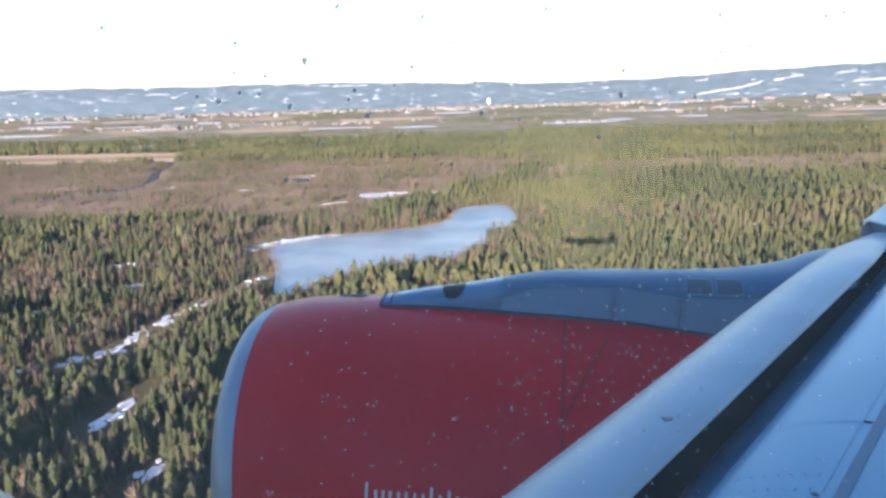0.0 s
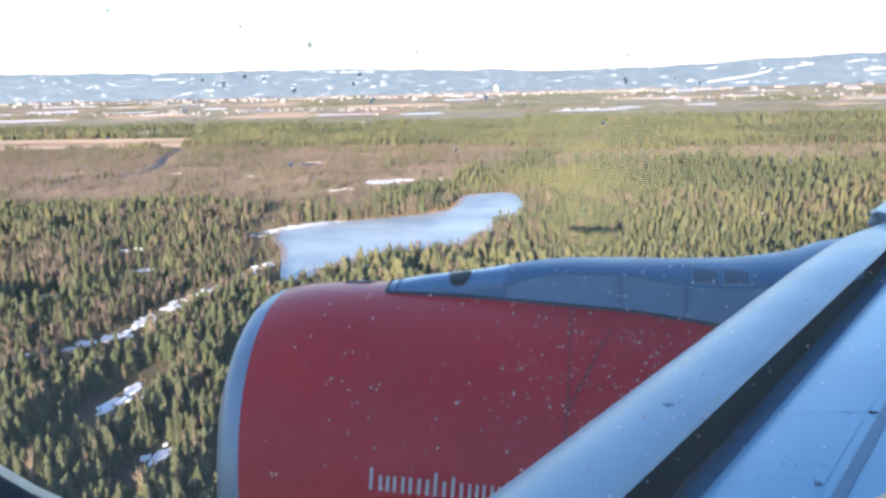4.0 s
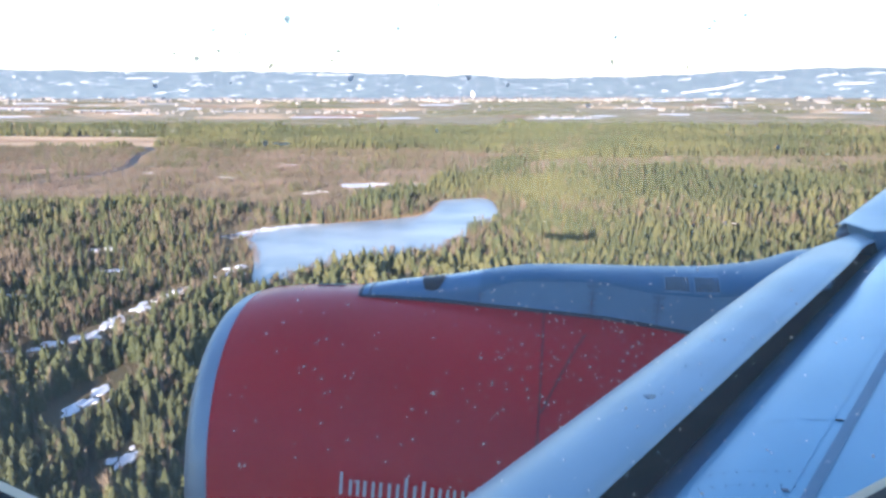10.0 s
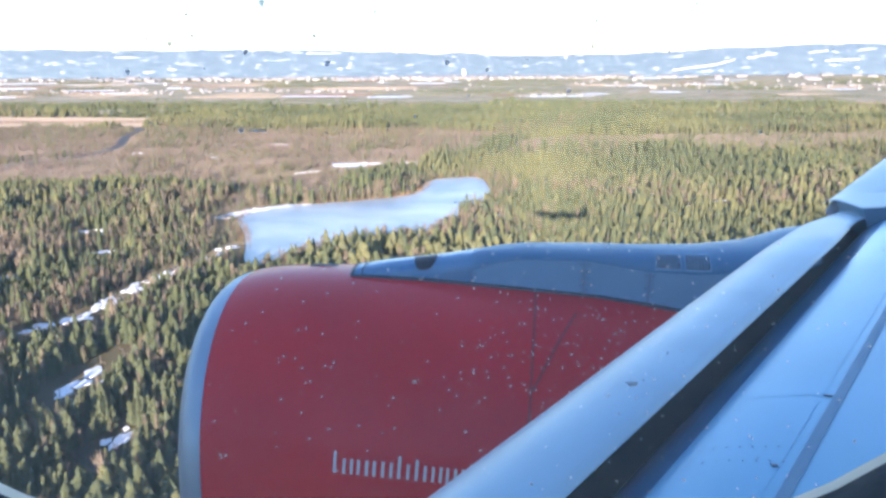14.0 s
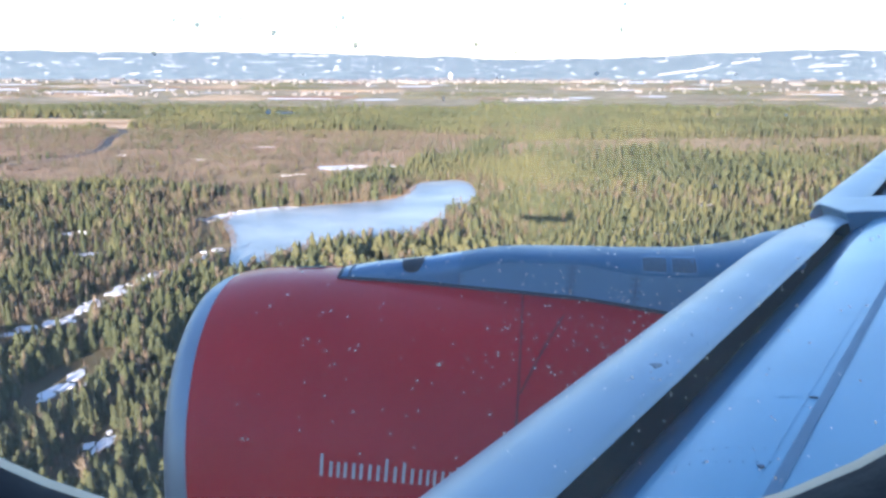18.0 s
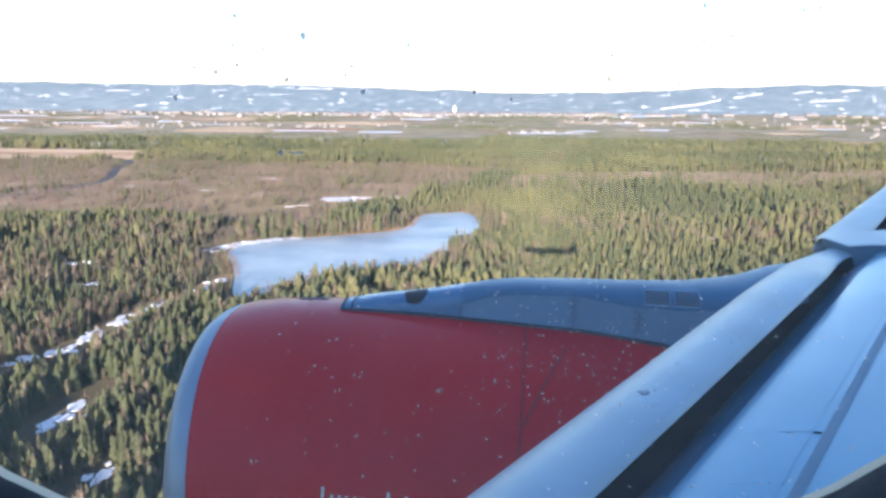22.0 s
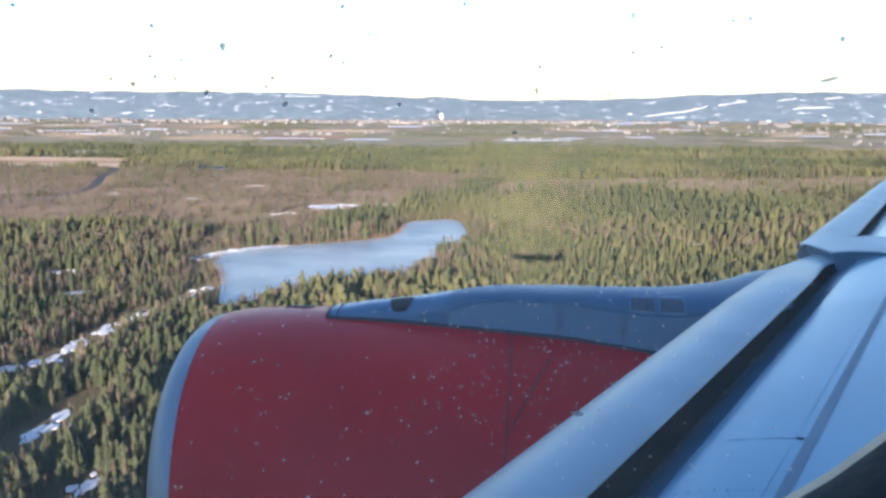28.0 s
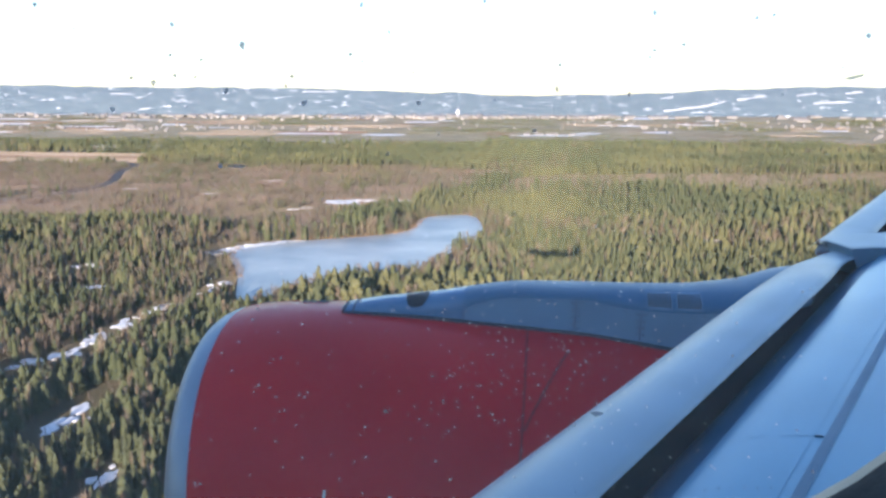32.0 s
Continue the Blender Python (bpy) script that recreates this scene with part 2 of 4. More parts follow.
def hill_material(name, base, snow_edge, glow, patch=1.6, other=(0.03, 0.04, 0.035), air=(0.30, 0.46, 0.63)):
    """Distant wooded slope with scattered snowy clearings; haze of the air is painted in as glow."""
    m = bpy.data.materials.new(name)
    m.use_nodes = True
    nt = m.node_tree
    b = nt.nodes["Principled BSDF"]
    b.inputs["Roughness"].default_value = 0.95
    b.inputs["Specular IOR Level"].default_value = 0.0
    tc = nt.nodes.new("ShaderNodeTexCoord")
    mp = nt.nodes.new("ShaderNodeMapping")
    mp.inputs["Scale"].default_value = (0.0048, 0.006, 0.034)
    nt.links.new(tc.outputs["Object"], mp.inputs["Vector"])
    n = nt.nodes.new("ShaderNodeTexNoise")
    n.inputs["Scale"].default_value, n.inputs["Detail"].default_value, n.inputs["Roughness"].default_value = patch, 9, 0.74
    nt.links.new(mp.outputs[0], n.inputs["Vector"])
    edge = nt.nodes.new("ShaderNodeMapRange")
    edge.inputs["From Min"].default_value, edge.inputs["From Max"].default_value = snow_edge, snow_edge + 0.018
    nt.links.new(n.outputs["Fac"], edge.inputs["Value"])
    n2 = nt.nodes.new("ShaderNodeTexNoise")
    n2.inputs["Scale"].default_value, n2.inputs["Detail"].default_value, n2.inputs["Roughness"].default_value = 2.2, 9, 0.7
    nt.links.new(mp.outputs[0], n2.inputs["Vector"])
    woods = nt.nodes.new("ShaderNodeMix")
    woods.data_type = "RGBA"
    woods.inputs["A"].default_value = (*base, 1)
    woods.inputs["B"].default_value = (*other, 1)
    split = nt.nodes.new("ShaderNodeMapRange")
    split.inputs["From Min"].default_value, split.inputs["From Max"].default_value = 0.38, 0.62
    nt.links.new(n2.outputs["Fac"], split.inputs["Value"])
    nt.links.new(split.outputs[0], woods.inputs["Factor"])
    mix = nt.nodes.new("ShaderNodeMix")
    mix.data_type = "RGBA"
    mix.inputs["B"].default_value = (0.75, 0.76, 0.78, 1)
    nt.links.new(edge.outputs[0], mix.inputs["Factor"])
    nt.links.new(woods.outputs["Result"], mix.inputs["A"])
    nt.links.new(mix.outputs["Result"], b.inputs["Base Color"])
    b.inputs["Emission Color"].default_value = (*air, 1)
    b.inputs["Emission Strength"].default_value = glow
    return m


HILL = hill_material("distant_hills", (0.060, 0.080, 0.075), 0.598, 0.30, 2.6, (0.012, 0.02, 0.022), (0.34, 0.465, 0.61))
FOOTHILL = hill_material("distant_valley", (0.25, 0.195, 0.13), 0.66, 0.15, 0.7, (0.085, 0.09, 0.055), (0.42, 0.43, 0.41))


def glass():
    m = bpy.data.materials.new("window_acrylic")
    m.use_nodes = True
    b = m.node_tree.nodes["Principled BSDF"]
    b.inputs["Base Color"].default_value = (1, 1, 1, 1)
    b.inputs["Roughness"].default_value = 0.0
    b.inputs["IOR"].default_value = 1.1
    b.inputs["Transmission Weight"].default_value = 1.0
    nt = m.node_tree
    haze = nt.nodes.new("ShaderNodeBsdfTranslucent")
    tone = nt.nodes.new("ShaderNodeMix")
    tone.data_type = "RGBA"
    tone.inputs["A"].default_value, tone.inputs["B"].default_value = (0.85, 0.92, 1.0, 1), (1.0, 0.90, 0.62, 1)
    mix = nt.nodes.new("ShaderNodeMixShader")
    # Thin film of grime on the acrylic, wiped unevenly.
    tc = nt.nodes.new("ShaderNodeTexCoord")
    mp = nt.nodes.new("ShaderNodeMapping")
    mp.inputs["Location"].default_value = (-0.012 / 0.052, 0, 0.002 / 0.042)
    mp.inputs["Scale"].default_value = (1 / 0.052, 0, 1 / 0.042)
    # Warm spot paints the glare and haze about the middle into the pane.
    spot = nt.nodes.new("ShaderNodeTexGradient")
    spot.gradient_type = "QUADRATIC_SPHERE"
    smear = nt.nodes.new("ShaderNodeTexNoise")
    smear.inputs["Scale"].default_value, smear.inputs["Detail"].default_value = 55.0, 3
    veil = nt.nodes.new("ShaderNodeMath")
    veil.operation = "MULTIPLY_ADD"
    veil.inputs[1].default_value, veil.inputs[2].default_value = 0.040, 0.017
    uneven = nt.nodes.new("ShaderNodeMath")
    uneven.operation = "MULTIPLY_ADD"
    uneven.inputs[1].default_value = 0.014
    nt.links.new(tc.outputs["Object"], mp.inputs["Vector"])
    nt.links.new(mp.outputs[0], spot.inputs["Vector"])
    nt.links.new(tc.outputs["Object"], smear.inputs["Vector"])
    nt.links.new(spot.outputs["Fac"], veil.inputs[0])
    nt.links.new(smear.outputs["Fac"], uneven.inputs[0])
    nt.links.new(veil.outputs[0], uneven.inputs[2])
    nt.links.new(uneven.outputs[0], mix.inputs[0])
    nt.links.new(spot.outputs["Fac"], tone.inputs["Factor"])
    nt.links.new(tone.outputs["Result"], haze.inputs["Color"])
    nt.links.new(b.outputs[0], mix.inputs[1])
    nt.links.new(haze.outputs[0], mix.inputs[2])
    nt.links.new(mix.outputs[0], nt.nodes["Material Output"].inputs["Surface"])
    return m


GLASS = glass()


# ---- building helpers ----
def mesh_of(bm, name, mat, smooth=False):
    bmesh.ops.recalc_face_normals(bm, faces=bm.faces)
    me = bpy.data.meshes.new(name)
    bm.to_mesh(me)
    bm.free()
    me.materials.append(mat)
    if smooth:
        me.polygons.foreach_set("use_smooth", [True] * len(me.polygons))
    return me


def part(name, bm, mat, parent, label="", smooth=False, kind=""):
    ob = new(name, mesh_of(bm, name, mat, smooth))
    ob.parent = parent
    return tagged(ob, label, kind=kind)


def thing(name, m, label, category, group="", kind=""):
    ob = new(name)
    ob.empty_display_size = 0.1
    ob.matrix_world = m
    return tagged(ob, label, category, group, kind)


def loft(sections, closed=False, caps=False, bm=None):
    """Skin of quads over equal-length sections; closed: the sections are rings."""
    bm = bm or bmesh.new()
    rings = [[bm.verts.new(p) for p in s] for s in sections]
    n = len(rings[0])
    for a, b in zip(rings, rings[1:]):
        for i in range(n if closed else n - 1):
            j = (i + 1) % n
            bm.faces.new((a[i], a[j], b[j], b[i]))
    if caps:
        bm.faces.new(rings[0])
        bm.faces.new(rings[-1])
    return bm


def box(bm, lo, hi):
    (x0, y0, z0), (x1, y1, z1) = lo, hi
    v = [bm.verts.new(p) for p in ((x0, y0, z0), (x1, y0, z0), (x1, y1, z0), (x0, y1, z0), (x0, y0, z1), (x1, y0, z1), (x1, y1, z1), (x0, y1, z1))]
    for f in ((0, 3, 2, 1), (4, 5, 6, 7), (0, 1, 5, 4), (1, 2, 6, 5), (2, 3, 7, 6), (3, 0, 4, 7)):
        bm.faces.new([v[i] for i in f])
    return bm


def slab(points, z0, z1):
    """A flat sheet with thickness over a plan outline."""
    bm = bmesh.new()
    top = [bm.verts.new((x, y, z1)) for x, y in points]
    low = [bm.verts.new((x, y, z0)) for x, y in points]
    bm.faces.new(top)
    for i in range(len(points)):
        j = (i + 1) % len(points)
        bm.faces.new((top[i], low[i], low[j], top[j]))
    bmesh.ops.triangulate(bm, faces=[f for f in bm.faces if len(f.verts) > 4])
    return bm


def bulk(name, verts, faces, mat, label, category, kind="stuff"):
    """One joined mesh from arrays of corners and triangles."""
    me = bpy.data.meshes.new(name)
    me.vertices.add(len(verts))
    me.vertices.foreach_set("co", np.asarray(verts, np.float32).ravel())
    me.loops.add(len(faces) * 3)
    me.loops.foreach_set("vertex_index", np.asarray(faces, np.int32).ravel())
    me.polygons.add(len(faces))
    me.polygons.foreach_set("loop_start", np.arange(0, len(faces) * 3, 3, dtype=np.int32))
    me.update(calc_edges=True)
    me.materials.append(mat)
    return tagged(new(name, me), label, category, kind=kind)


# ---- the aircraft ----
airliner = thing("airliner", AIRCRAFT, "pale jet airliner in flight with a red engine under its wing", "aircraft")
AX_Y, AX_Z = 4.18, -2.235           # engine axis, from the eye
SCARF = math.tan(radians(-11.3))


def ring(x, r, a0=0.0, a1=360.0, n=72, grow=0.0):
    """Points round the engine axis from a0 to a1 degrees, 0 towards the cabin and 90 up; the intake leans forward at its top."""
    lean = SCARF * max(0.0, min(1.0, (-0.35 - x) / 0.95))
    out = []
    for i in range(n):
        a = radians(a0 + (a1 - a0) * i / (n if abs(a1 - a0) == 360 else n - 1))
        rr = r + grow
        out.append((x + lean * rr * math.sin(a), AX_Y - rr * math.cos(a), AX_Z + rr * math.sin(a)))
    return out


def radius(x):
    pts = ((-1.338, 1.106), (-1.25, 1.128), (-1.15, 1.146), (-1.02, 1.161), (-0.85, 1.173), (-0.5, 1.181), (0.0, 1.181), (0.4, 1.176), (0.9, 1.145), (1.5, 1.06), (2.2, 0.90))
    for (x0, r0), (x1, r1) in zip(pts, pts[1:]):
        if x <= x1:
            return r0 + (r1 - r0) * (x - x0) / (x1 - x0)
    return pts[-1][1]


nacelle = new("engine_nacelle")
nacelle.parent = airliner
tagged(nacelle, "red engine nacelle with a bare metal intake lip")
lip_profile = ((-1.340, 1.105), (-1.385, 1.090), (-1.43, 1.068), (-1.47, 1.038), (-1.497, 1.002), (-1.508, 0.965), (-1.495, 0.935), (-1.45, 0.915), (-1.36, 0.905))
part("intake_lip", loft([ring(x, r) for x, r in lip_profile], True), LIP, nacelle, "dull bare metal intake lip", True)
part("intake_duct", loft([ring(x, r) for x, r in ((-1.36, 0.905), (-1.1, 0.89), (-0.75, 0.88))], True), PYLON_GREY, nacelle, "grey intake duct", True)
fan = bmesh.new()
hub = [fan.verts.new(p) for p in ring(-0.75, 0.88)]
fan.faces.new(hub)
part("fan_disc", fan, DARK, nacelle, "dark fan behind the intake")


def cowl(xs, name, label, mat=RED):
    return part(name, loft([ring(x, radius(x)) for x in xs], True), mat, nacelle, label, True)


cowl([-1.338, -1.295, -1.25, -1.2, -1.15, -1.085, -1.02, -0.952], "intake_cowl", "red forward cowl panel")
cowl([-0.947, -0.8, -0.6, -0.4, -0.2, -0.05, 0.057], "fan_cowl", "red fan cowl with a white marking")
cowl([0.065, 0.2, 0.4, 0.65, 0.9, 1.2, 1.5, 1.85, 2.2], "reverser_cowl", "red reverser cowl")
for x, mat in ((-0.9495, RED), (0.061, SEAM_RED)):
    part("panel_seam", loft([ring(x - 0.006, radius(x) - (0.001 if x < 0 else 0.004)), ring(x + 0.006, radius(x) - (0.001 if x < 0 else 0.004))], True), mat, nacelle, "narrow panel joint")
part("nozzle", loft([ring(x, r) for x, r in ((2.2, 0.88), (2.5, 0.72), (2.9, 0.5))], True, True), DARK, nacelle, "dark exhaust nozzle", True)


def stroke(x0, a0, x1, a1, w=0.008, lift=0.003, n=14):
    """A thin strip laid on the cowl between two places, given as x and degrees round the axis."""
    rows = []
    for i in range(n + 1):
        f = i / n
        x, a = x0 + (x1 - x0) * f, a0 + (a1 - a0) * f
        p, q = (ring(x + s, radius(x) + lift, a, a + 1, 2)[0] for s in (-w / 2, w / 2))
        rows.append((p, q))
    return loft(rows)


part("access_panel_edge", stroke(0.27, 72, 0.07, 47, 0.009), SEAM_RED, nacelle, "dark slanting panel edge")
part("access_panel_edge", stroke(0.27, 72, 0.55, 74, 0.006), SEAM_RED, nacelle, "dark panel edge")
part("latch_cover", loft([ring(x, radius(x) + 0.004, 94, 99, 4) for x in (-1.06, -0.93)]), DARK, nacelle, "small dark cover on the crest")

# White airline marking, drawn as plain upright bars.
marking = [(0.0, 0.050, 4.6), (0.068, 0.040, 3.2), (0.130, 0.042, 3.2), (0.195, 0.045, 3.2), (0.260, 0.048, 4.7), (0.330, 0.014, 4.3), (0.364, 0.045, 3.2), (0.430, 0.042, 3.2), (0.495, 0.044, 3.2), (0.560, 0.014, 4.3), (0.594, 0.045, 3.2), (0.66, 0.045, 3.2)]
for x, w, h in marking:
    for dx in ((0.0,) if w < 0.02 else (0.0, w - 0.012)):
        rows = [ring(-0.745 + x + dx + q, radius(-0.4) + 0.003, 25.6, 25.6 + (h if dx == 0 else min(h, 3.2)), 4) for q in (0, 0.0115)]
        part("marking_bar", loft(rows), WHITE_MARK, nacelle, "white plain bar of the marking")

# Pylon: a narrow fairing that grows out of the cowl's crest and meets the wing.
TOPS = ((-0.93, -1.035, 0.125), (-0.74, -0.992, 0.13), (-0.55, -0.960, 0.135), (-0.42, -0.936, 0.142), (-0.30, -0.909, 0.15), (-0.15, -0.880, 0.16), (-0.06, -0.866, 0.165), (0.02, -0.858, 0.17), (0.30, -0.843, 0.185), (0.60, -0.828, 0.21), (0.90, -0.810, 0.24), (1.12, -0.776, 0.265), (1.20, -0.758, 0.27), (1.27, -0.730, 0.27), (1.33, -0.704, 0.27), (1.43, -0.676, 0.24), (1.475, -0.668, 0.18), (1.495, -1.0, 0.1), (1.7, -1.0, 0.2), (2.6, -1.0, 0.22))


def pylon_at(x):
    for (x0, z0, w0), (x1, z1, w1) in zip(TOPS, TOPS[1:]):
        if x <= x1:
            f = (x - x0) / (x1 - x0)
            return z0 + (z1 - z0) * f, w0 + (w1 - w0) * f
    return TOPS[-1][1:]


def pylon_edge(x, z):
    """Upper border of the flat side: it climbs behind the nose and dips under the outlet grilles."""
    for (x0, d0), (x1, d1) in zip(DROPS, DROPS[1:]):
        if x <= x1:
            return z - min(d0 + (d1 - d0) * (x - x0) / (x1 - x0), (z + 1.10) * 0.6)
    return z - 0.1


DROPS = ((-2.0, 0.10), (-0.285, 0.085), (-0.13, 0.048), (0.33, 0.046), (0.60, 0.090), (0.80, 0.098), (3.0, 0.098))


def pylon_section(x):
    z, w = pylon_at(x)
    low = -1.16
    edge = pylon_edge(x, z)
    half = [(-w, low), (-w, -1.10), (-w * 0.985, edge)]
    for k in range(1, 8):
        a = radians(90 * k / 8)
        half.append((-w * 0.985 * math.cos(a) ** 0.8, edge + (z - edge) * math.sin(a) ** 0.9))
    half.append((0, z))
    return [(x, AX_Y + y, zz) for y, zz in half] + [(x, AX_Y - y, zz) for y, zz in reversed(half[:-1])]


pylon = new("engine_pylon")
pylon.parent = airliner
tagged(pylon, "blue-grey engine pylon with riveted side panels")
stations = [-0.282 + 0.06 * i for i in range(36)]
part("nose_fairing", loft([pylon_section(-0.93 + 0.054 * i) for i in range(13)]), NOSE_FAIRING, pylon, "glossy one-piece nose of the pylon", True)
part("crest", loft([pylon_section(x)[2:-2] for x in stations], caps=False), PYLON_TOP, pylon, "dark blue-grey rounded crest", True)
for side in (0, 1):
    for x0, x1 in ((-0.277, 0.300), (0.306, 0.628), (0.634, 1.6)):
        n = max(3, int((x1 - x0) / 0.08))
        rows = []
        for i in range(n + 1):
            s = pylon_section(x0 + (x1 - x0) * i / n)
            rows.append((s[0], s[1], s[2]) if side == 0 else (s[-3], s[-2], s[-1]))
        part("side_panel", loft(rows), PYLON_GREY, pylon, "flat grey side panel")
part("front_cap", loft([pylon_section(-0.945), pylon_section(-0.915)]), SEAM, pylon, "dark leading edge of the fairing")
part("front_cap", loft([[(x, y + (0.004 if y > AX_Y else -0.004), z + 0.004) for x, y, z in pylon_section(xx)] for xx in (-0.885, -0.875)]), SEAM, pylon, "dark joint of the fairing")
rows = []
for i in range(40):
    x = -0.93 + 1.9 * i / 39
    z, w = pylon_at(x)
    h = AX_Z + math.sqrt(radius(x) ** 2 - w * w)
    rows.append(((x, AX_Y - w - 0.012, h - 0.012), (x, AX_Y - w - 0.006, h + 0.016), (x, AX_Y - w + 0.01, h + 0.016)))
part("base_seal", loft(rows), SEAM, pylon, "dark seal along the cowl", True)


def crest_point(x, a, lift):
    """A place on the crest's cabin side, a degrees up its curve."""
    z, w = pylon_at(x)
    edge = pylon_edge(x, z)
    c, q = math.cos(radians(a)) ** 0.8, math.sin(radians(a)) ** 0.9
    return (x, AX_Y - (w * 0.985 + lift) * c, edge + (z - edge + lift) * q)


vent = []
for f in (0.0, 0.06, 0.2, 0.4, 0.6, 0.8, 0.94, 1.0):
    depth = max(0.0, 1 - abs(2 * f - 1.04) ** 4) ** 0.6 if f < 0.999 else 0.35
    vent.append([crest_point(-0.605 + 0.125 * f, 88 - 66 * max(0.12, depth) * (1 - q), 0.004) for q in (0.0, 0.25, 0.5, 0.75, 1.0)])
part("air_vent", loft(vent), DARK, pylon, "black rounded air inlet on the crest", True)
for gx in (0.655, 0.800):
    grille = part("grille", loft([[crest_point(gx + 0.125 * k / 4, a, 0.0015) for a in (8, 22, 36, 50, 62)] for k in range(5)]), PYLON_GREY, pylon, "slotted outlet grille")
    for k in range(8):
        x = gx + 0.006 + k * 0.0148
        part("slot", loft([[crest_point(xx, a, 0.003) for a in (12, 24, 38, 56)] for xx in (x, x + 0.0095)]), DARK, grille)


def stud(bm, c, r, normal_y=-1.0, h=0.002):
    n = 6
    a = [bm.verts.new((c[0] + r * math.cos(k * math.tau / n), c[1] + normal_y * h, c[2] + r * math.sin(k * math.tau / n))) for k in range(n)]
    b = [bm.verts.new((c[0] + 1.3 * r * math.cos(k * math.tau / n), c[1], c[2] + 1.3 * r * math.sin(k * math.tau / n))) for k in range(n)]
    bm.faces.new(a)
    for k in range(n):
        bm.faces.new((a[k], b[k], b[(k + 1) % n], a[(k + 1) % n]))


def rivet_at(x, z, r):
    bm = bmesh.new()
    stud(bm, (x, AX_Y - pylon_at(x)[1] - 0.001, z), r)
    part("rivet", bm, STUD, pylon)


for x, n in ((-0.262, 2), (0.287, 5), (0.319, 5), (0.614, 4), (0.648, 4)):
    top, low = pylon_edge(x, pylon_at(x)[0]) - 0.02, -1.055 if x < 0.3 else -1.04
    for k in range(n):
        rivet_at(x, top + (low - top) * k / max(1, n - 1), 0.0048)
for k in range(26):
    x = -0.22 + 0.055 * k
    rivet_at(x, pylon_edge(x, pylon_at(x)[0]) - 0.012, 0.0034)
for x in (-0.279, 0.303, 0.631):
    z = pylon_edge(x, pylon_at(x)[0])
    part("panel_joint", box(bmesh.new(), (x - 0.0025, AX_Y - pylon_at(x)[1] - 0.0025, -1.09), (x + 0.0025, AX_Y - pylon_at(x)[1] + 0.004, z)), STUD, pylon, "dark joint between side panels")

# Wing with its slat run out: a dark slot stands open between the two.
def lead(y):
    return 1.28 + (y - 4.18) * 0.565, -0.75 + (y - 4.18) * 0.066


def chordwise(y, dx, dz, taper=True):
    x, z = lead(y)
    k = max(0.25, 1 - max(0.0, y - 5.0) * 0.055) if taper else 1.0
    return (x + dx * k, y, z + dz * k)


def span_loft(profile, ys, narrow=0.0):
    """Skin along the span; narrow: how much the chord shrinks towards the root."""
    rows = []
    for y in ys:
        k = 1 - narrow * max(0.0, min(1.0, (4.4 - y) / 3.0))
        rows.append([chordwise(y, dx * k, dz) for dx, dz in profile])
    return loft(rows)


def span(y0, y1, n):
    return [y0 + (y1 - y0) * i / n for i in range(n + 1)]


wing = new("wing")
wing.parent = airliner
tagged(wing, "grey metal wing with extended leading-edge slats")
SLAT = [(0.433, 0.154), (0.433, 0.162), (0.39, 0.167), (0.345, 0.169), (0.30, 0.166), (0.258, 0.160), (0.216, 0.150), (0.173, 0.134), (0.134, 0.113), (0.101, 0.089), (0.075, 0.063), (0.054, 0.036), (0.038, 0.010), (0.027, -0.016), (0.022, -0.04), (0.026, -0.07), (0.055, -0.10), (0.10, -0.04), (0.16, 0.04), (0.25, 0.10), (0.34, 0.14), (0.433, 0.154)]
SLAT_OUT = [(0.36, 0.066), (0.36, 0.075), (0.30, 0.092), (0.23, 0.098), (0.16, 0.092), (0.10, 0.075), (0.05, 0.045), (0.015, 0.008), (0.0, -0.03), (0.01, -0.07), (0.05, -0.10), (0.10, -0.06), (0.16, 0.0), (0.25, 0.045), (0.36, 0.066)]
NOSE = [(0.95, -0.35), (0.55, -0.30), (0.40, -0.22), (0.345, -0.14), (0.345, -0.075), (0.364, -0.015), (0.405, 0.028), (0.455, 0.064), (0.505, 0.092)]
SKIN = [(0.505, 0.104), (0.56, 0.122), (0.63, 0.136), (0.72, 0.145), (0.90, 0.150), (1.2, 0.150), (1.8, 0.13), (3.0, 0.03), (4.4, -0.12), (4.4, -0.14), (2.4, -0.35), (0.95, -0.35)]
slat_rows = []
for y in span(0.0, 5.0, 30):
    k = 1 - 0.08 * max(0.0, min(1.0, (4.4 - y) / 3.0))
    f = max(0.0, min(1.0, (y - 3.5) / 0.9))
    f = f * f * (3 - 2 * f)                 # the slat flattens where it tucks under the fairing
    g = max(0.0, y - 4.3)                   # and droops a little behind the pylon's crest
    slat_rows.append([chordwise(y, dx * k * (1 - 0.165 * f) + 0.12 * g, (dz * (1 - 0.42 * f) if dz > 0 else dz) - 0.06 * g) for dx, dz in SLAT])
part("inboard_slat", loft(slat_rows), SLAT_METAL, wing, "pale metal slat run out ahead of the wing", True)
out_rows = []
for y in span(5.06, 5.6, 8) + span(6.0, 15.0, 18):
    u = max(0.0, 1 - (y - 4.98) / 0.5) ** 2
    out_rows.append([chordwise(y, dx + 0.07 * u * max(0.0, 1 - dx / 0.2), max(dz, -0.10 + 0.10 * u)) for dx, dz in SLAT_OUT])
part("outboard_slat", loft(out_rows, False, True), SLAT_METAL, wing, "pale metal slat outboard of the pylon", True)
part("wing_nose", span_loft(NOSE, span(-0.4, 15.0, 31)), NOSE_SHADE, wing, "curved wing nose inside the slot", True)
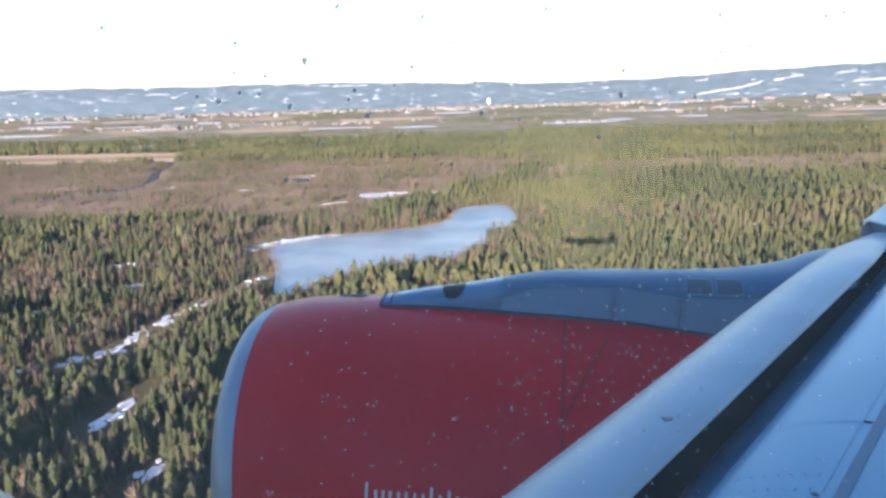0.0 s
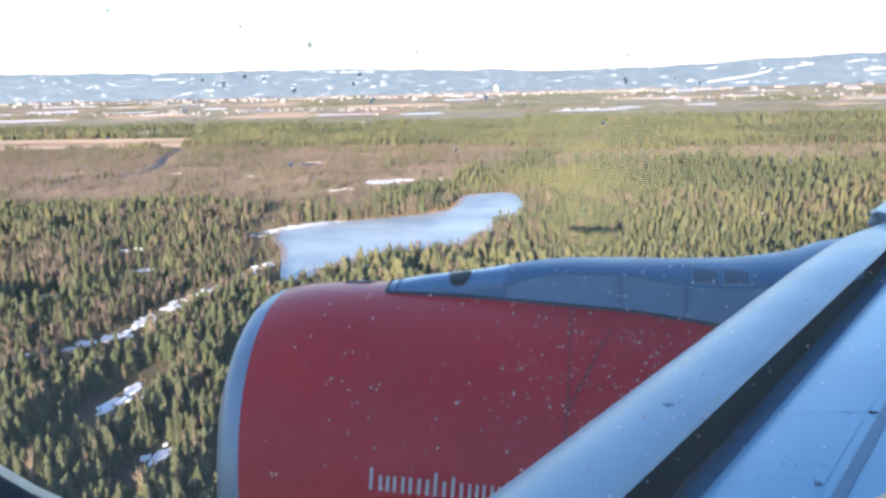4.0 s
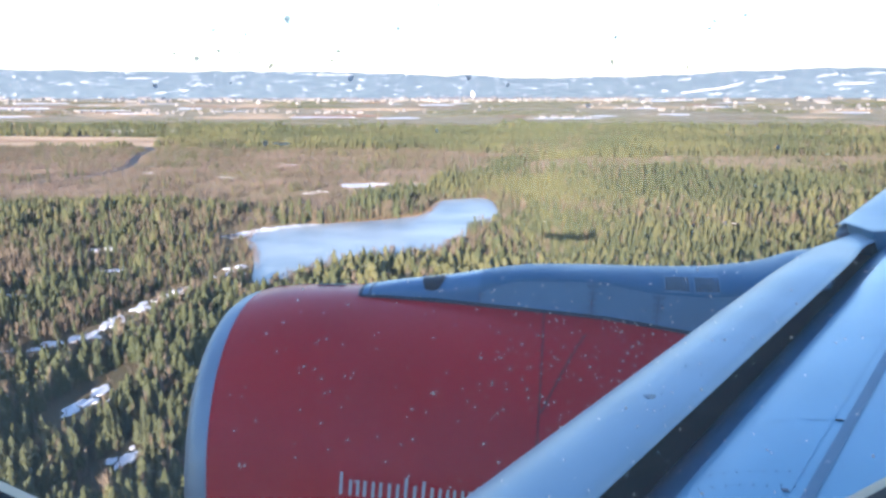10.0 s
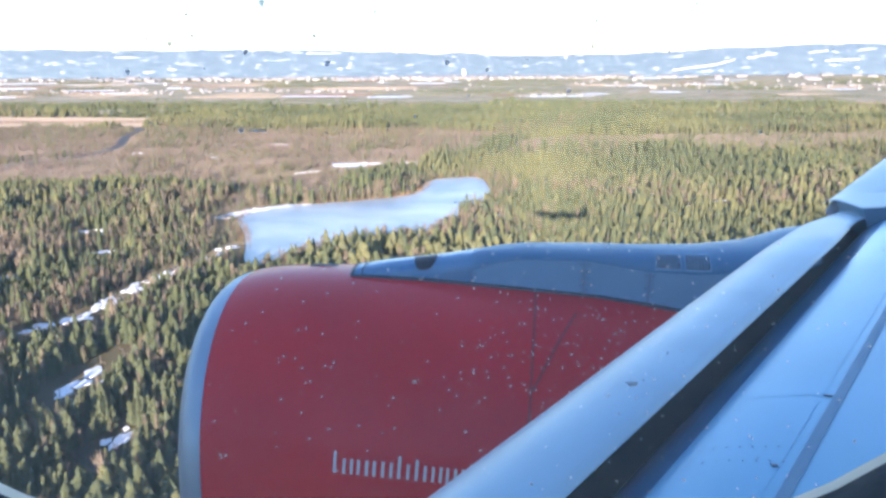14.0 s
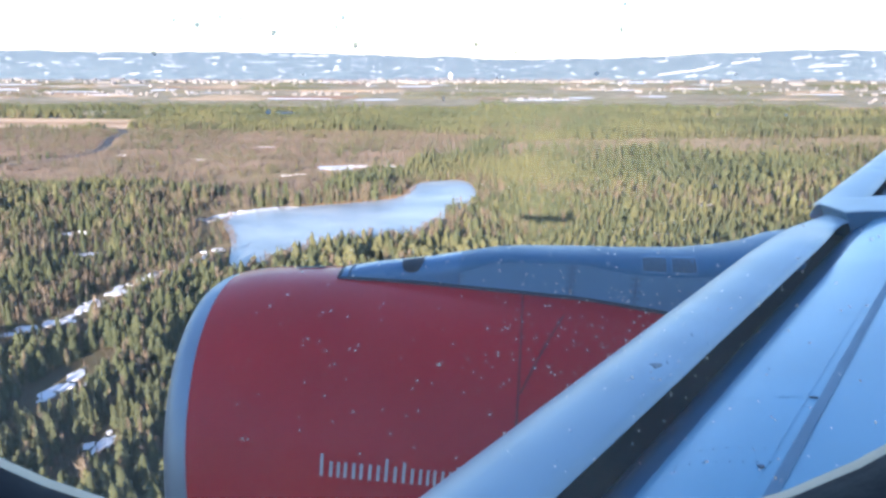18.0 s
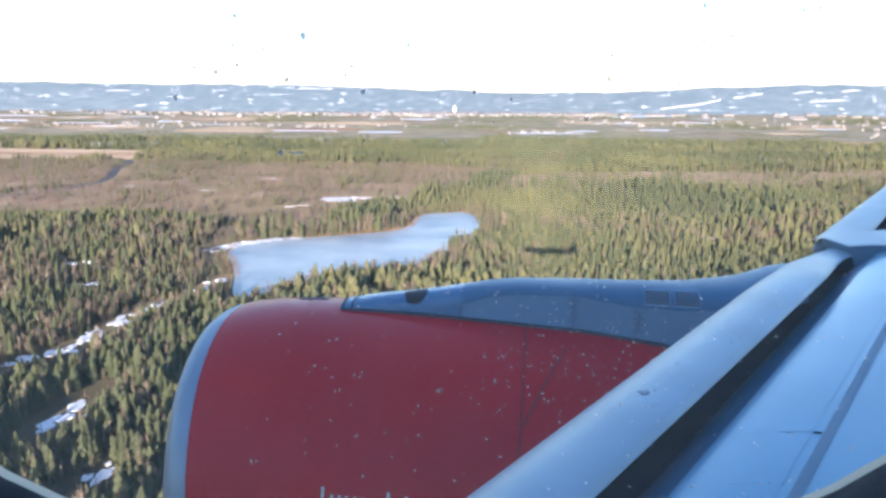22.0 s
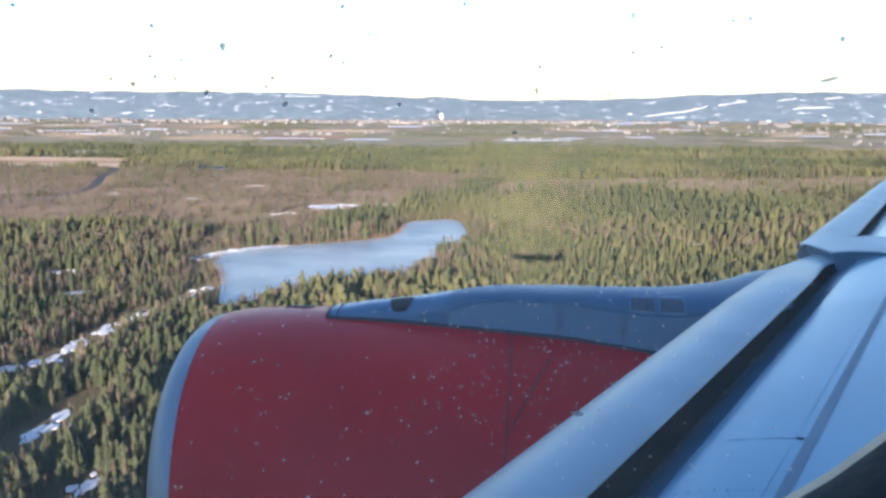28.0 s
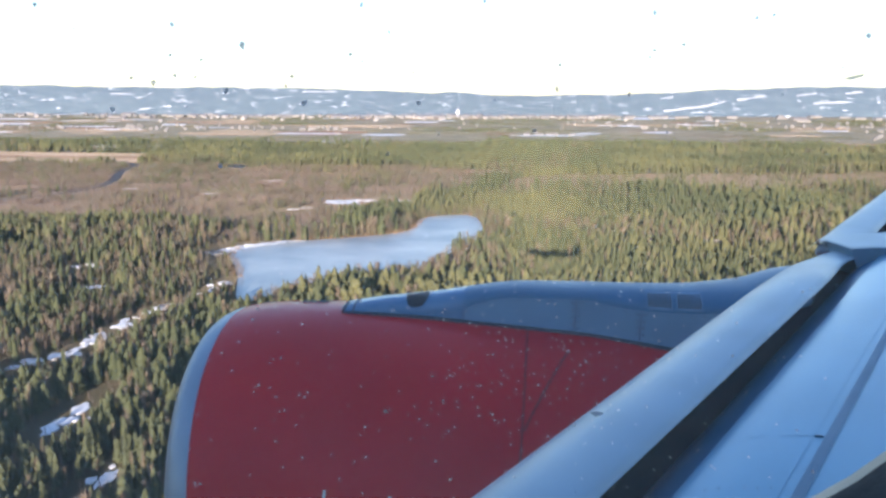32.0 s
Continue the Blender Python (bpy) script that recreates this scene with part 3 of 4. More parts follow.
part("slot_floor", span_loft([(0.35, -0.20), (0.20, -0.20), (0.09, -0.15), (0.13, -0.10), (0.24, -0.07), (0.362, -0.035)], span(-0.3, 15.0, 30)), SLOT_SHADE, wing, "fixed nose under the slat with shade in its colour", True)
part("wing_box", span_loft(SKIN, span(-0.4, 15.2, 42)), WING_GREY, wing, "grey painted wing skin", True)
FAIR = [(0.80, 0.152), (0.62, 0.152), (0.48, 0.148), (0.36, 0.132), (0.24, 0.112), (0.14, 0.092), (0.07, 0.062), (0.02, 0.020), (-0.004, -0.012)]


def fair_y(dx, q=0.0):
    """Span of the fairing's border over a chordwise place: q 0 inboard, 1 outboard; its nose is swept outboard."""
    nose = max(0.0, 1 - dx / 0.36)
    return (1 - q) * (4.46 + 0.66 * nose) + q * (4.98 + 0.24 * nose)


part("pylon_fairing", loft([[chordwise(fair_y(dx, q), dx, dz) for dx, dz in FAIR] for q in (0, 0.1, 0.3, 0.5, 0.7, 0.9, 1)]), SLAT_METAL, wing, "rounded fairing above the pylon between the slats", True)
part("fairing_wall", loft([[chordwise(fair_y(dx), dx, dz) for dx, dz in FAIR[:6]], [chordwise(fair_y(dx) + 0.04, 0.10 + 0.9 * dx, -0.16 + 0.3 * dx) for dx, dz in FAIR[:6]]]), WING_DARK, wing, "side wall of the fairing with painted shade")
part("fairing_edge", loft([[chordwise(fair_y(dx) + q, dx, dz + 0.002) for dx, dz in FAIR[1:7]] for q in (-0.010, 0.022)]), WING_DARK, wing, "edge of the fairing with a painted shadow line", True)


def skin_z(dx):
    for (x0, z0), (x1, z1) in zip(SKIN, SKIN[1:]):
        if x0 <= dx <= x1:
            return z0 + (z1 - z0) * (dx - x0) / (x1 - x0)
    return 0.15


def on_skin(y, dx, lift=0.003):
    x, y2, z = chordwise(y, dx, skin_z(dx))
    return (x, y2, z + lift)


def band(dx0, dx1, y0, y1, n=16, lift=0.003):
    return loft([(on_skin(y, dx0, lift), on_skin(y, dx1, lift)) for y in span(y0, y1, n)])


part("spar_sealant", band(0.766, 0.794, 0.2, 9), WING_DARK, wing, "darker sealant strip along the spar")
part("spar_joint", band(0.738, 0.7398, 0.2, 9, 16, 0.0015), WING_SHADE, wing, "fine spanwise joint")
for y in (1.3, 1.98, 2.68, 3.4, 4.1):
    part("rib_joint", loft([(on_skin(y - 0.0018, dx, 0.0015), on_skin(y + 0.0018, dx, 0.0015)) for dx in (0.54, 0.6, 0.7, 0.76)]), WING_SHADE, wing, "fine chordwise joint")
for y in (1.2, 1.26, 1.63, 1.695):
    for k in range(9):
        dx = 0.545 + 0.028 * k
        x, yy, z = on_skin(y, dx, 0.0)
        bm = bmesh.new()
        bmesh.ops.create_cone(bm, cap_ends=True, segments=6, radius1=0.0018, radius2=0.0015, depth=0.003, matrix=Matrix.Translation((x, yy, z + 0.001)))
        part("rivet", bm, RIVET, wing)
x, yy, z = on_skin(1.61, 0.728, 0.0)
part("static_plate", box(bmesh.new(), (x - 0.007, yy - 0.007, z), (x + 0.007, yy + 0.007, z + 0.002)), STUD, wing, "small black plate")
x, yy, z = on_skin(1.98, 0.752, 0.0)
part("static_plate", box(bmesh.new(), (x - 0.010, yy - 0.003, z), (x + 0.010, yy + 0.003, z + 0.003)), DARK, wing, "small black slot plate")

# Fuselage, far wing and tail close the aircraft behind the window and cast its shadow.
FC_Y, FC_Z, FR = -1.80, -0.55, 1.98


def tube(x, r, zc=FC_Z, n=48):
    return [(x, FC_Y + r * math.cos(k * math.tau / n), zc + r * math.sin(k * math.tau / n)) for k in range(n)]


def hull(r, name, mat, label):
    xs = [-12.5, -12.3, -11.8, -10.8, -9.5, -7.0, -3.0, -0.32, 0.22, 3.0, 8.0, 14.0, 18.0, 22.0, 25.0]
    rs = [0.05, 0.4, 0.85, 1.35, 1.75, 1.98, 1.98, 1.98, 1.98, 1.98, 1.98, 1.98, 1.7, 1.0, 0.3]
    zs = [-0.5, -0.45, -0.35, -0.2, -0.08, 0, 0, 0, 0, 0, 0, 0, 0.25, 0.75, 1.2]
    bm = loft([tube(x, max(0.02, q + r - FR), FC_Z + dz) for x, q, dz in zip(xs, rs, zs)], True, True)
    cut = [f for f in bm.faces if -0.32 < f.calc_center_median().x < 0.22 and f.calc_center_median().y > FC_Y + 1.5 and -0.36 < f.calc_center_median().z < 0.45]
    bmesh.ops.delete(bm, geom=cut, context="FACES")
    return part(name, bm, mat, airliner, label, True)


hull(FR, "fuselage", FUSELAGE, "pale painted fuselage tube")
hull(FR - 0.09, "cabin_lining", LINING, "grey plastic cabin lining")
left = bmesh.new()
loft([[(lead(y)[0] + dx * k, -3.6 - y, lead(y)[1] + dz * k) for dx, dz in SKIN] for y, k in ((0.3, 1), (5, 1), (15.2, 0.4))], bm=left)
part("far_wing", left, WING_GREY, airliner, "wing on the other side")
part("far_engine", loft([[(x, -3.6 - y, z) for x, y, z in ring(xx, r)] for xx, r in ((-1.45, 1.0), (-1.2, 1.15), (0, 1.18), (1.2, 1.1), (2.2, 0.9))], True, True), RED, airliner, "red engine on the other side", True)
fin = loft([[(18.5, FC_Y, 1.2), (20, FC_Y + 0.18, 1.2), (24, FC_Y, 1.2), (20, FC_Y - 0.18, 1.2)], [(23.2, FC_Y, 7.2), (24, FC_Y + 0.08, 7.2), (25.4, FC_Y, 7.2), (24, FC_Y - 0.08, 7.2)]], True, True)
part("tail_fin", fin, FUSELAGE, airliner, "upright tail fin")
for s in (1, -1):
    part("tailplane", loft([[(21, FC_Y + s * 0.5, 0.7), (22, FC_Y + s * 0.5, 0.85), (24.5, FC_Y + s * 0.5, 0.7), (22, FC_Y + s * 0.5, 0.6)], [(24, FC_Y + s * 6.2, 1.3), (24.4, FC_Y + s * 6.2, 1.36), (25.4, FC_Y + s * 6.2, 1.3), (24.4, FC_Y + s * 6.2, 1.25)]], True, True), WING_GREY, airliner, "tailplane")

# ---- the cabin window ----
window = thing("window_1", AIRCRAFT, "oval cabin window with a grimy outer pane", "window", kind="structure")


def oval(grow, y, n=72):
    """The window's rounded outline, seen from the eye at one size when grow is 1, at a depth y."""
    out = []
    for k in range(n):
        t = math.tau * k / n
        c, q = math.cos(t), math.sin(t)
        u, v = 0.1285 * math.copysign(abs(c) ** 0.8, c), 0.1577 * math.copysign(abs(q) ** 0.8, q)
        f = grow * y / 0.11
        out.append((f * (-0.030 + u * 0.9987 - v * 0.0506), y, f * (0.0837 + u * 0.0506 + v * 0.9987)))
    return out


def rect(y, n=72):
    out = []
    for k in range(n):
        t = math.tau * k / n
        c, s = math.cos(t), math.sin(t)
        m = max(abs(c), abs(s))
        out.append((-0.05 + 0.36 * c / m, y, 0.10 + 0.50 * s / m))
    return out


part("window_surround", loft([oval(1.02, 0.1075), oval(1.12, 0.098), oval(1.3, 0.09), rect(0.085)], True), SURROUND, window, "moulded plastic surround with cabin shade in its colour", True)
part("gasket", loft([oval(1.2, 0.1185), oval(1.0, 0.1125), oval(1.0, 0.1105), oval(1.02, 0.1075)], True), GASKET, window, "pale gasket round the pane", True)
part("outer_frame", loft([oval(1.2, 0.1245), oval(1.6, 0.165), rect(0.178)], True), FUSELAGE, window, "painted metal outer frame", True)
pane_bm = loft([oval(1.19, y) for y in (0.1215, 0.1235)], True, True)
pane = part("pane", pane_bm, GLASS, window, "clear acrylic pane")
pane.visible_shadow = False
rng = random.Random(5)


def speck(x, z, w, h, mat=SPECK, turn=0.0, label=""):
    bm = bmesh.new()
    n = 7
    rim = []
    for k in range(n):
        t = math.tau * k / n
        r = rng.uniform(0.4, 1.3)
        u, v = w * r * math.cos(t), h * r * math.sin(t)
        rim.append(bm.verts.new((x + u * math.cos(turn) - v * math.sin(turn), 0.1212, z + u * math.sin(turn) + v * math.cos(turn))))
    mid = bm.verts.new((x, 0.1204, z))
    for k in range(n):
        bm.faces.new((rim[k], rim[(k + 1) % n], mid))
    return part("grime_speck", bm, mat, pane, label)


for x, z, w, h, m, turn in ((-0.0391, 0.0130, 0.00055, 0.0007, SPECK_DARK, 0.5), (0.0225, -0.0446, 0.0012, 0.0005, SPECK_DARK, 0.0), (-0.0429, -0.0066, 0.0006, 0.0005, SPECK_DARK, 0.2), (-0.0132, -0.0473, 0.0005, 0.0004, SPECK, 0.3), (0.0121, 0.0083, 0.0004, 0.0005, SPECK_DARK, 0.0), (-0.0286, 0.0044, 0.0006, 0.0004, SPECK_DARK, 0.7)):
    speck(x, z, w, h, m, turn, "grime speck on the pane")
SKY_SPECKS = ((-0.0109, 0.0100), (-0.0309, 0.0084), (-0.0472, 0.0076), (-0.0545, 0.0064), (-0.0582, 0.0070), (-0.0151, 0.0160), (-0.0192, 0.0113), (-0.0212, 0.0122), (-0.0515, 0.0110), (-0.0461, 0.0104), (-0.0419, 0.0056), (-0.0318, 0.0070), (-0.0507, 0.0077), (-0.0511, 0.0159), (-0.0617, 0.0017), (0.0260, 0.0204), (0.0115, 0.0153), (0.0412, 0.0202), (0.0436, 0.0207), (0.0575, 0.0181), (0.0232, 0.0081), (0.0123, 0.0121), (-0.0098, 0.0051), (0.0264, 0.0149), (-0.0037, 0.0043), (0.0089, 0.0017), (-0.0145, -0.0033), (-0.0337, 0.0216), (-0.0001, 0.0213), (-0.0197, 0.0201), (0.0309, 0.0158), (0.0259, 0.0138), (0.0377, -0.0032), (-0.0749, 0.0182))
for x, z in SKY_SPECKS:
    q = rng.uniform(0.00028, 0.00046)
    speck(x, z, q * rng.uniform(0.8, 1.4), q, SPECK_DARK, rng.uniform(0, 3))
speck(0.0562, 0.0121, 0.0020, 0.00035, SPECK_DARK, 0.25, "long smear of grime on the pane")
speck(-0.0398, -0.0066, 0.0022, 0.00025, SPECK, 0.05, "faint smear of grime on the pane")
PALE_SPECKS = ((-0.0239, -0.0308), (-0.0099, -0.0351), (-0.0065, -0.0321), (-0.0054, -0.0403), (0.0064, -0.0326), (0.0088, -0.0295), (0.0163, -0.0332), (0.0171, -0.0339), (0.0249, -0.0332), (0.0046, -0.0357), (0.0023, -0.0413), (-0.0012, -0.0490), (-0.0087, -0.0519), (-0.0290, -0.0513), (-0.0319, -0.0490), (-0.0444, -0.0554), (-0.0469, -0.0510), (-0.0358, -0.0446), (-0.0164, -0.0560), (-0.0225, -0.0561), (-0.0338, -0.0448), (-0.0394, -0.0370), (-0.0332, -0.0397), (0.0192, -0.0362), (0.0053, -0.0332), (0.0158, -0.0325), (0.0425, -0.0199), (0.0460, -0.0386), (0.0305, -0.0425), (0.0356, -0.0397))
for x, z in PALE_SPECKS:
    q = rng.uniform(0.00011, 0.00023)
    speck(x, z, q * rng.uniform(0.7, 1.3), q, SPECK, rng.uniform(0, 3))
for k in range(340):
    x, z = rng.uniform(-0.05, 0.05), rng.uniform(-0.065, -0.022)
    if rng.random() < 0.55:
        x, z = rng.gauss(0.012, 0.012), rng.gauss(-0.034, 0.009)
    q = rng.choice((0.00006, 0.00008, 0.00011, 0.00014))
    speck(x, z, q * rng.uniform(0.8, 2.2), q, SPECK, rng.uniform(0, 3))
for k in range(70):
    q = rng.choice((0.00009, 0.00012, 0.00018))
    x, z = rng.uniform(0.005, 0.062), rng.uniform(-0.066, -0.018)
    speck(x, z, q * rng.uniform(0.8, 1.8), q, SPECK if k % 3 else SPECK_DARK, rng.uniform(0, 3))
for k in range(40):
    q = rng.choice((0.00010, 0.00014, 0.0002))
    speck(rng.uniform(-0.075, 0.06), rng.uniform(-0.004, 0.03), q * rng.uniform(0.7, 1.4), q, SPECK_DARK, rng.uniform(0, 3))

# ---- the land below ----
G = -HEIGHT
LAKE = [(-171, 576), (-153, 609), (-117, 629), (-68, 651), (-36, 681), (-34, 757), (-14, 776), (21, 789), (27, 700), (25, 643), (7, 609), (-6, 569), (-17, 528), (-38, 501), (-66, 487), (-86, 476), (-102, 451), (-112, 415), (-122, 420), (-140, 501)]
ROAD_LINE = [(-900, 1800), (-690, 1560), (-560, 1400), (-535, 1240), (-470, 1080), (-470, 960), (-520, 880)]
DITCH = [(-205, 300), (-178, 320), (-168, 345), (-165, 381), (-160, 409), (-150, 440), (-142, 480)]
FIELDS = [((-1500, 1440), (-590, 1450), (-650, 1720), (-1500, 1800)), ((1050, 2100), (2200, 2050), (2200, 2420), (1100, 2450)), ((-1500, 2560), (-1000, 2560), (-1010, 2720), (-1560, 2760))]
SNOWS = [((-170, 815), 10, 5), ((-155, 828), 8, 4), ((-122, 880), 26, 26), ((-104, 896), 18, 11), ((-165, 378), 7, 9), ((-172, 330), 7, 5), ((-160, 410), 7, 7), ((-95, 330), 9, 16), ((-250, 520), 11, 6), ((-215, 460), 9, 5), ((330, 1080), 18, 6), ((-420, 1010), 14, 5), ((-300, 960), 14, 5), ((-260, 1120), 16, 5), ((-136, 262), 8, 15), ((-104, 214), 5, 8), ((-240, 400), 8, 4), ((-168, 583), 7, 4), ((-150, 607), 9, 3), ((210, 640), 10, 4), ((-330, 610), 12, 5), ((-60, 900), 12, 4), ((150, 1000), 14, 4)]


def rise(x, y):
    """Height of the land above the plain: it swells towards the foot of the hills."""
    f = max(0.0, min(1.0, (y - 2300) / 2100))
    return 46 * f * f * (3 - 2 * f)


def sheet(xs, ys, zf, mat, name, label, category, kind):
    X, Y = np.meshgrid(np.asarray(xs, float), np.asarray(ys, float))
    Z = np.vectorize(zf)(X, Y)
    n, m = X.shape
    idx = np.arange(n * m).reshape(n, m)
    a, b, c, d = idx[:-1, :-1].ravel(), idx[:-1, 1:].ravel(), idx[1:, 1:].ravel(), idx[1:, :-1].ravel()
    faces = np.concatenate([np.stack([a, b, c], 1), np.stack([a, c, d], 1)])
    return bulk(name, np.stack([X.ravel(), Y.ravel(), Z.ravel()], 1), faces, mat, label, category, kind)


sheet(np.linspace(-4600, 4600, 47), list(np.linspace(-2500, 2700, 27)) + list(np.linspace(2760, 4400, 34)), lambda x, y: G + rise(x, y), SOIL, "ground", "flat forest floor running to the foot of the hills", "ground", "structure")


RIDGE = ((-60, 1.15), (-30, 1.10), (-22, 1.02), (-12, 1.10), (-5, 0.92), (0, 0.78), (5, 0.62), (10, 0.72), (15, 0.84), (19, 1.08), (24, 1.22), (30, 1.12), (60, 1.2))


def hill_z(x, y):
    """A long even ridge with a shallow saddle; its crest is given as degrees above the eye over the bearing."""
    f = max(0.0, min(1.0, (y - 4350) / 450))
    b = math.degrees(math.atan2(x, 4800))
    for (b0, e0), (b1, e1) in zip(RIDGE, RIDGE[1:]):
        if b <= b1:
            break
    q = (b - b0) / (b1 - b0)
    crest = math.tan(radians(e0 + (e1 - e0) * q * q * (3 - 2 * q))) * math.hypot(x, 4800)
    crest += 5 * noise.noise((x * 0.006, 1.5, 0)) + 2.6 * noise.noise((x * 0.027, 5.5, 0)) + 1.3 * noise.noise((x * 0.07, 2.5, 0))
    foot = G + 46
    return foot + (crest - foot) * f * (1.5 - 0.5 * f) + 6 * noise.noise((x * 0.008, y * 0.012, 4)) * f


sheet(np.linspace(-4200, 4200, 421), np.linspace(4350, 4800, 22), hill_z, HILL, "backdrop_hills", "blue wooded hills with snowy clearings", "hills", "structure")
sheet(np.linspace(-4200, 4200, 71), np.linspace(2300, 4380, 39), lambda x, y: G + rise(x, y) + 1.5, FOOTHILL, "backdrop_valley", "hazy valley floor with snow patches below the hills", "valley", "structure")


def smooth_outline(pts, rounds=2):
    for _ in range(rounds):
        out = []
        for (x0, y0), (x1, y1) in zip(pts, pts[1:] + pts[:1]):
            out += [(x0 * 0.75 + x1 * 0.25, y0 * 0.75 + y1 * 0.25), (x0 * 0.25 + x1 * 0.75, y0 * 0.25 + y1 * 0.75)]
        pts = out
    return pts


def set_piece(name, bm, mat, label, category, kind="structure"):
    return tagged(new(name, mesh_of(bm, name, mat)), label, category, kind=kind)


set_piece("lake", slab(smooth_outline(LAKE), G - 0.5, G + 0.35), ICE, "frozen woodland lake with wind-blown grey ice", "lake")
BOG_OUT = [(-1100, 640), (-500, 690), (-299, 700), (-215, 690), (-190, 640), (-165, 625), (-110, 690), (-70, 800), (-40, 960), (10, 1080), (120, 1180), (40, 1330), (-100, 1400), (-560, 1420), (-1100, 1480)]
set_piece("bog", slab(smooth_outline(BOG_OUT), G - 0.5, G + 0.2), BOG, "reddish-brown open bog with birch scrub", "bog")
BOG_STRIP = [(20, 1010), (180, 1050), (330, 1030), (520, 1060), (720, 1090), (960, 1240), (760, 1330), (560, 1270), (380, 1290), (220, 1240), (80, 1190)]
set_piece("bog", slab(smooth_outline(BOG_STRIP), G - 0.5, G + 0.25), BOG, "narrow brown strip of open bog between woods", "bog")


def field_strip(f, p0, p1, mat, label):
    rows = []
    for u in range(7):
        row = []
        for v in range(17):
            q = v / 16
            p = p0 + (p1 - p0) * u / 6 + 0.03 * math.sin(q * 5 + p0 * 9 + f[0][0])
            x = (1 - p) * ((1 - q) * f[0][0] + q * f[1][0]) + p * ((1 - q) * f[3][0] + q * f[2][0])
            y = (1 - p) * ((1 - q) * f[0][1] + q * f[1][1]) + p * ((1 - q) * f[3][1] + q * f[2][1])
            row.append((x, y, G + rise(x, y) + 0.7))
        rows.append(row)
    set_piece("field", loft(rows), mat, label, "field")


STRIPS = ((STUBBLE, "pale straw-coloured stubble field"), (PLOUGH, "reddish-brown ploughed field"), (STUBBLE, "pale straw-coloured stubble field"), (MEADOW, "dull green winter meadow"))
for k, f in enumerate(FIELDS):
    cuts = ((0.0, 0.42), (0.45, 0.62), (0.64, 1.0)) if k < 3 else ((0.0, 0.6), (0.63, 1.0))
    for q, (p0, p1) in enumerate(cuts):
        field_strip(f, p0, p1, *STRIPS[(q + k) % 4])


# Valley floor below the hills: long narrow fields, some still under snow.
valley = random.Random(41)
VALLEY = [(-1680, 2760, 400, 150, 0), (-1270, 2850, 340, 150, 0), (-1500, 3010, 480, 90, 1), (-780, 2700, 340, 140, 0), (-470, 2800, 320, 150, 1), (-380, 3180, 420, 160, 0), (-1950, 3330, 600, 150, 1), (1720, 2680, 420, 150, 1), (650, 3330, 420, 130, 0), (-1050, 3420, 400, 130, 0)]
for k in range(105):
    y = valley.uniform(2620, 4250)
    VALLEY.append((valley.uniform(-0.66, 0.66) * y, y, valley.uniform(60, 270), valley.uniform(25, 100), valley.choice((0, 0, 1, 3, 4, 4, 4))))
PATCHES = STRIPS + ((SNOW, "flat snow-covered field in the valley"),)
for k, (cx, cy, w, d, which) in enumerate(VALLEY):
    rows = []
    for u in range(3):
        rows.append([(cx + w * (q - 0.5) + 6 * math.sin(k + 5 * u), cy + d * (u / 2 - 0.5) * (1 - abs(2 * q - 1) ** 3) + 9 * math.sin(3 * q + k), G + rise(cx, cy + d * (u / 2 - 0.5)) + 2.6 + 0.004 * k) for q in (0, 0.06, 0.2, 0.35, 0.5, 0.65, 0.8, 0.94, 1)])
    set_piece("field", loft(rows), PATCHES[which][0], PATCHES[which][1], "field")


def ribbon(line, w, z0, z1):
    pts = line
    l, r = [], []
    for i, (x, y) in enumerate(pts):
        x0, y0 = pts[max(0, i - 1)]
        x1, y1 = pts[min(len(pts) - 1, i + 1)]
        d = math.hypot(x1 - x0, y1 - y0)
        nx, ny = -(y1 - y0) / d * w / 2, (x1 - x0) / d * w / 2
        l.append((x + nx, y + ny))
        r.append((x - nx, y - ny))
    return slab(l + r[::-1], z0, z1)


def soften(line, rounds=3):
    for _ in range(rounds):
        out = [line[0]]
        for (x0, y0), (x1, y1) in zip(line, line[1:]):
            out += [(x0 * 0.75 + x1 * 0.25, y0 * 0.75 + y1 * 0.25), (x0 * 0.25 + x1 * 0.75, y0 * 0.25 + y1 * 0.75)]
        line = out + [line[-1]]
    return line


ROAD_LINE = soften(ROAD_LINE)
DITCH = soften(DITCH)
set_piece("road", ribbon(ROAD_LINE, 12, G - 0.5, G + 0.5), ROAD, "narrow asphalt road through the bog", "road")
for (px, py), a, b in SNOWS:
    for k in range(8):
        cx, cy = px + rng.gauss(0, a * 0.42), py + rng.gauss(0, b * 0.42)
        size = rng.uniform(0.16, 0.46)
        pts = []
        for q in range(14):
            t = math.tau * q / 14
            r = size * rng.uniform(0.45, 1.25)
            pts.append((cx + a * r * math.cos(t), cy + b * r * math.sin(t)))
        set_piece("snow_patch", slab(smooth_outline(pts, 1), G - 0.3, G + 0.25 + 0.03 * k), SNOW, "patch of old snow in a clearing", "snow")
for k in range(2, len(DITCH) - 2, 2):
    cx, cy = DITCH[k][0] + rng.gauss(0, 3), DITCH[k][1] + rng.gauss(0, 3)
    wide, deep = rng.uniform(1.5, 5), rng.uniform(2, 6)
    pts = []
    for q in range(14):
        t = math.tau * q / 14
        r = rng.uniform(0.5, 1.3)
        pts.append((cx + wide * r * math.cos(t), cy + deep * r * math.sin(t)))
    set_piece("snow_patch", slab(smooth_outline(pts, 2), G - 0.3, G + 0.4), SNOW, "old snow lying along a ditch in the wood", "snow")


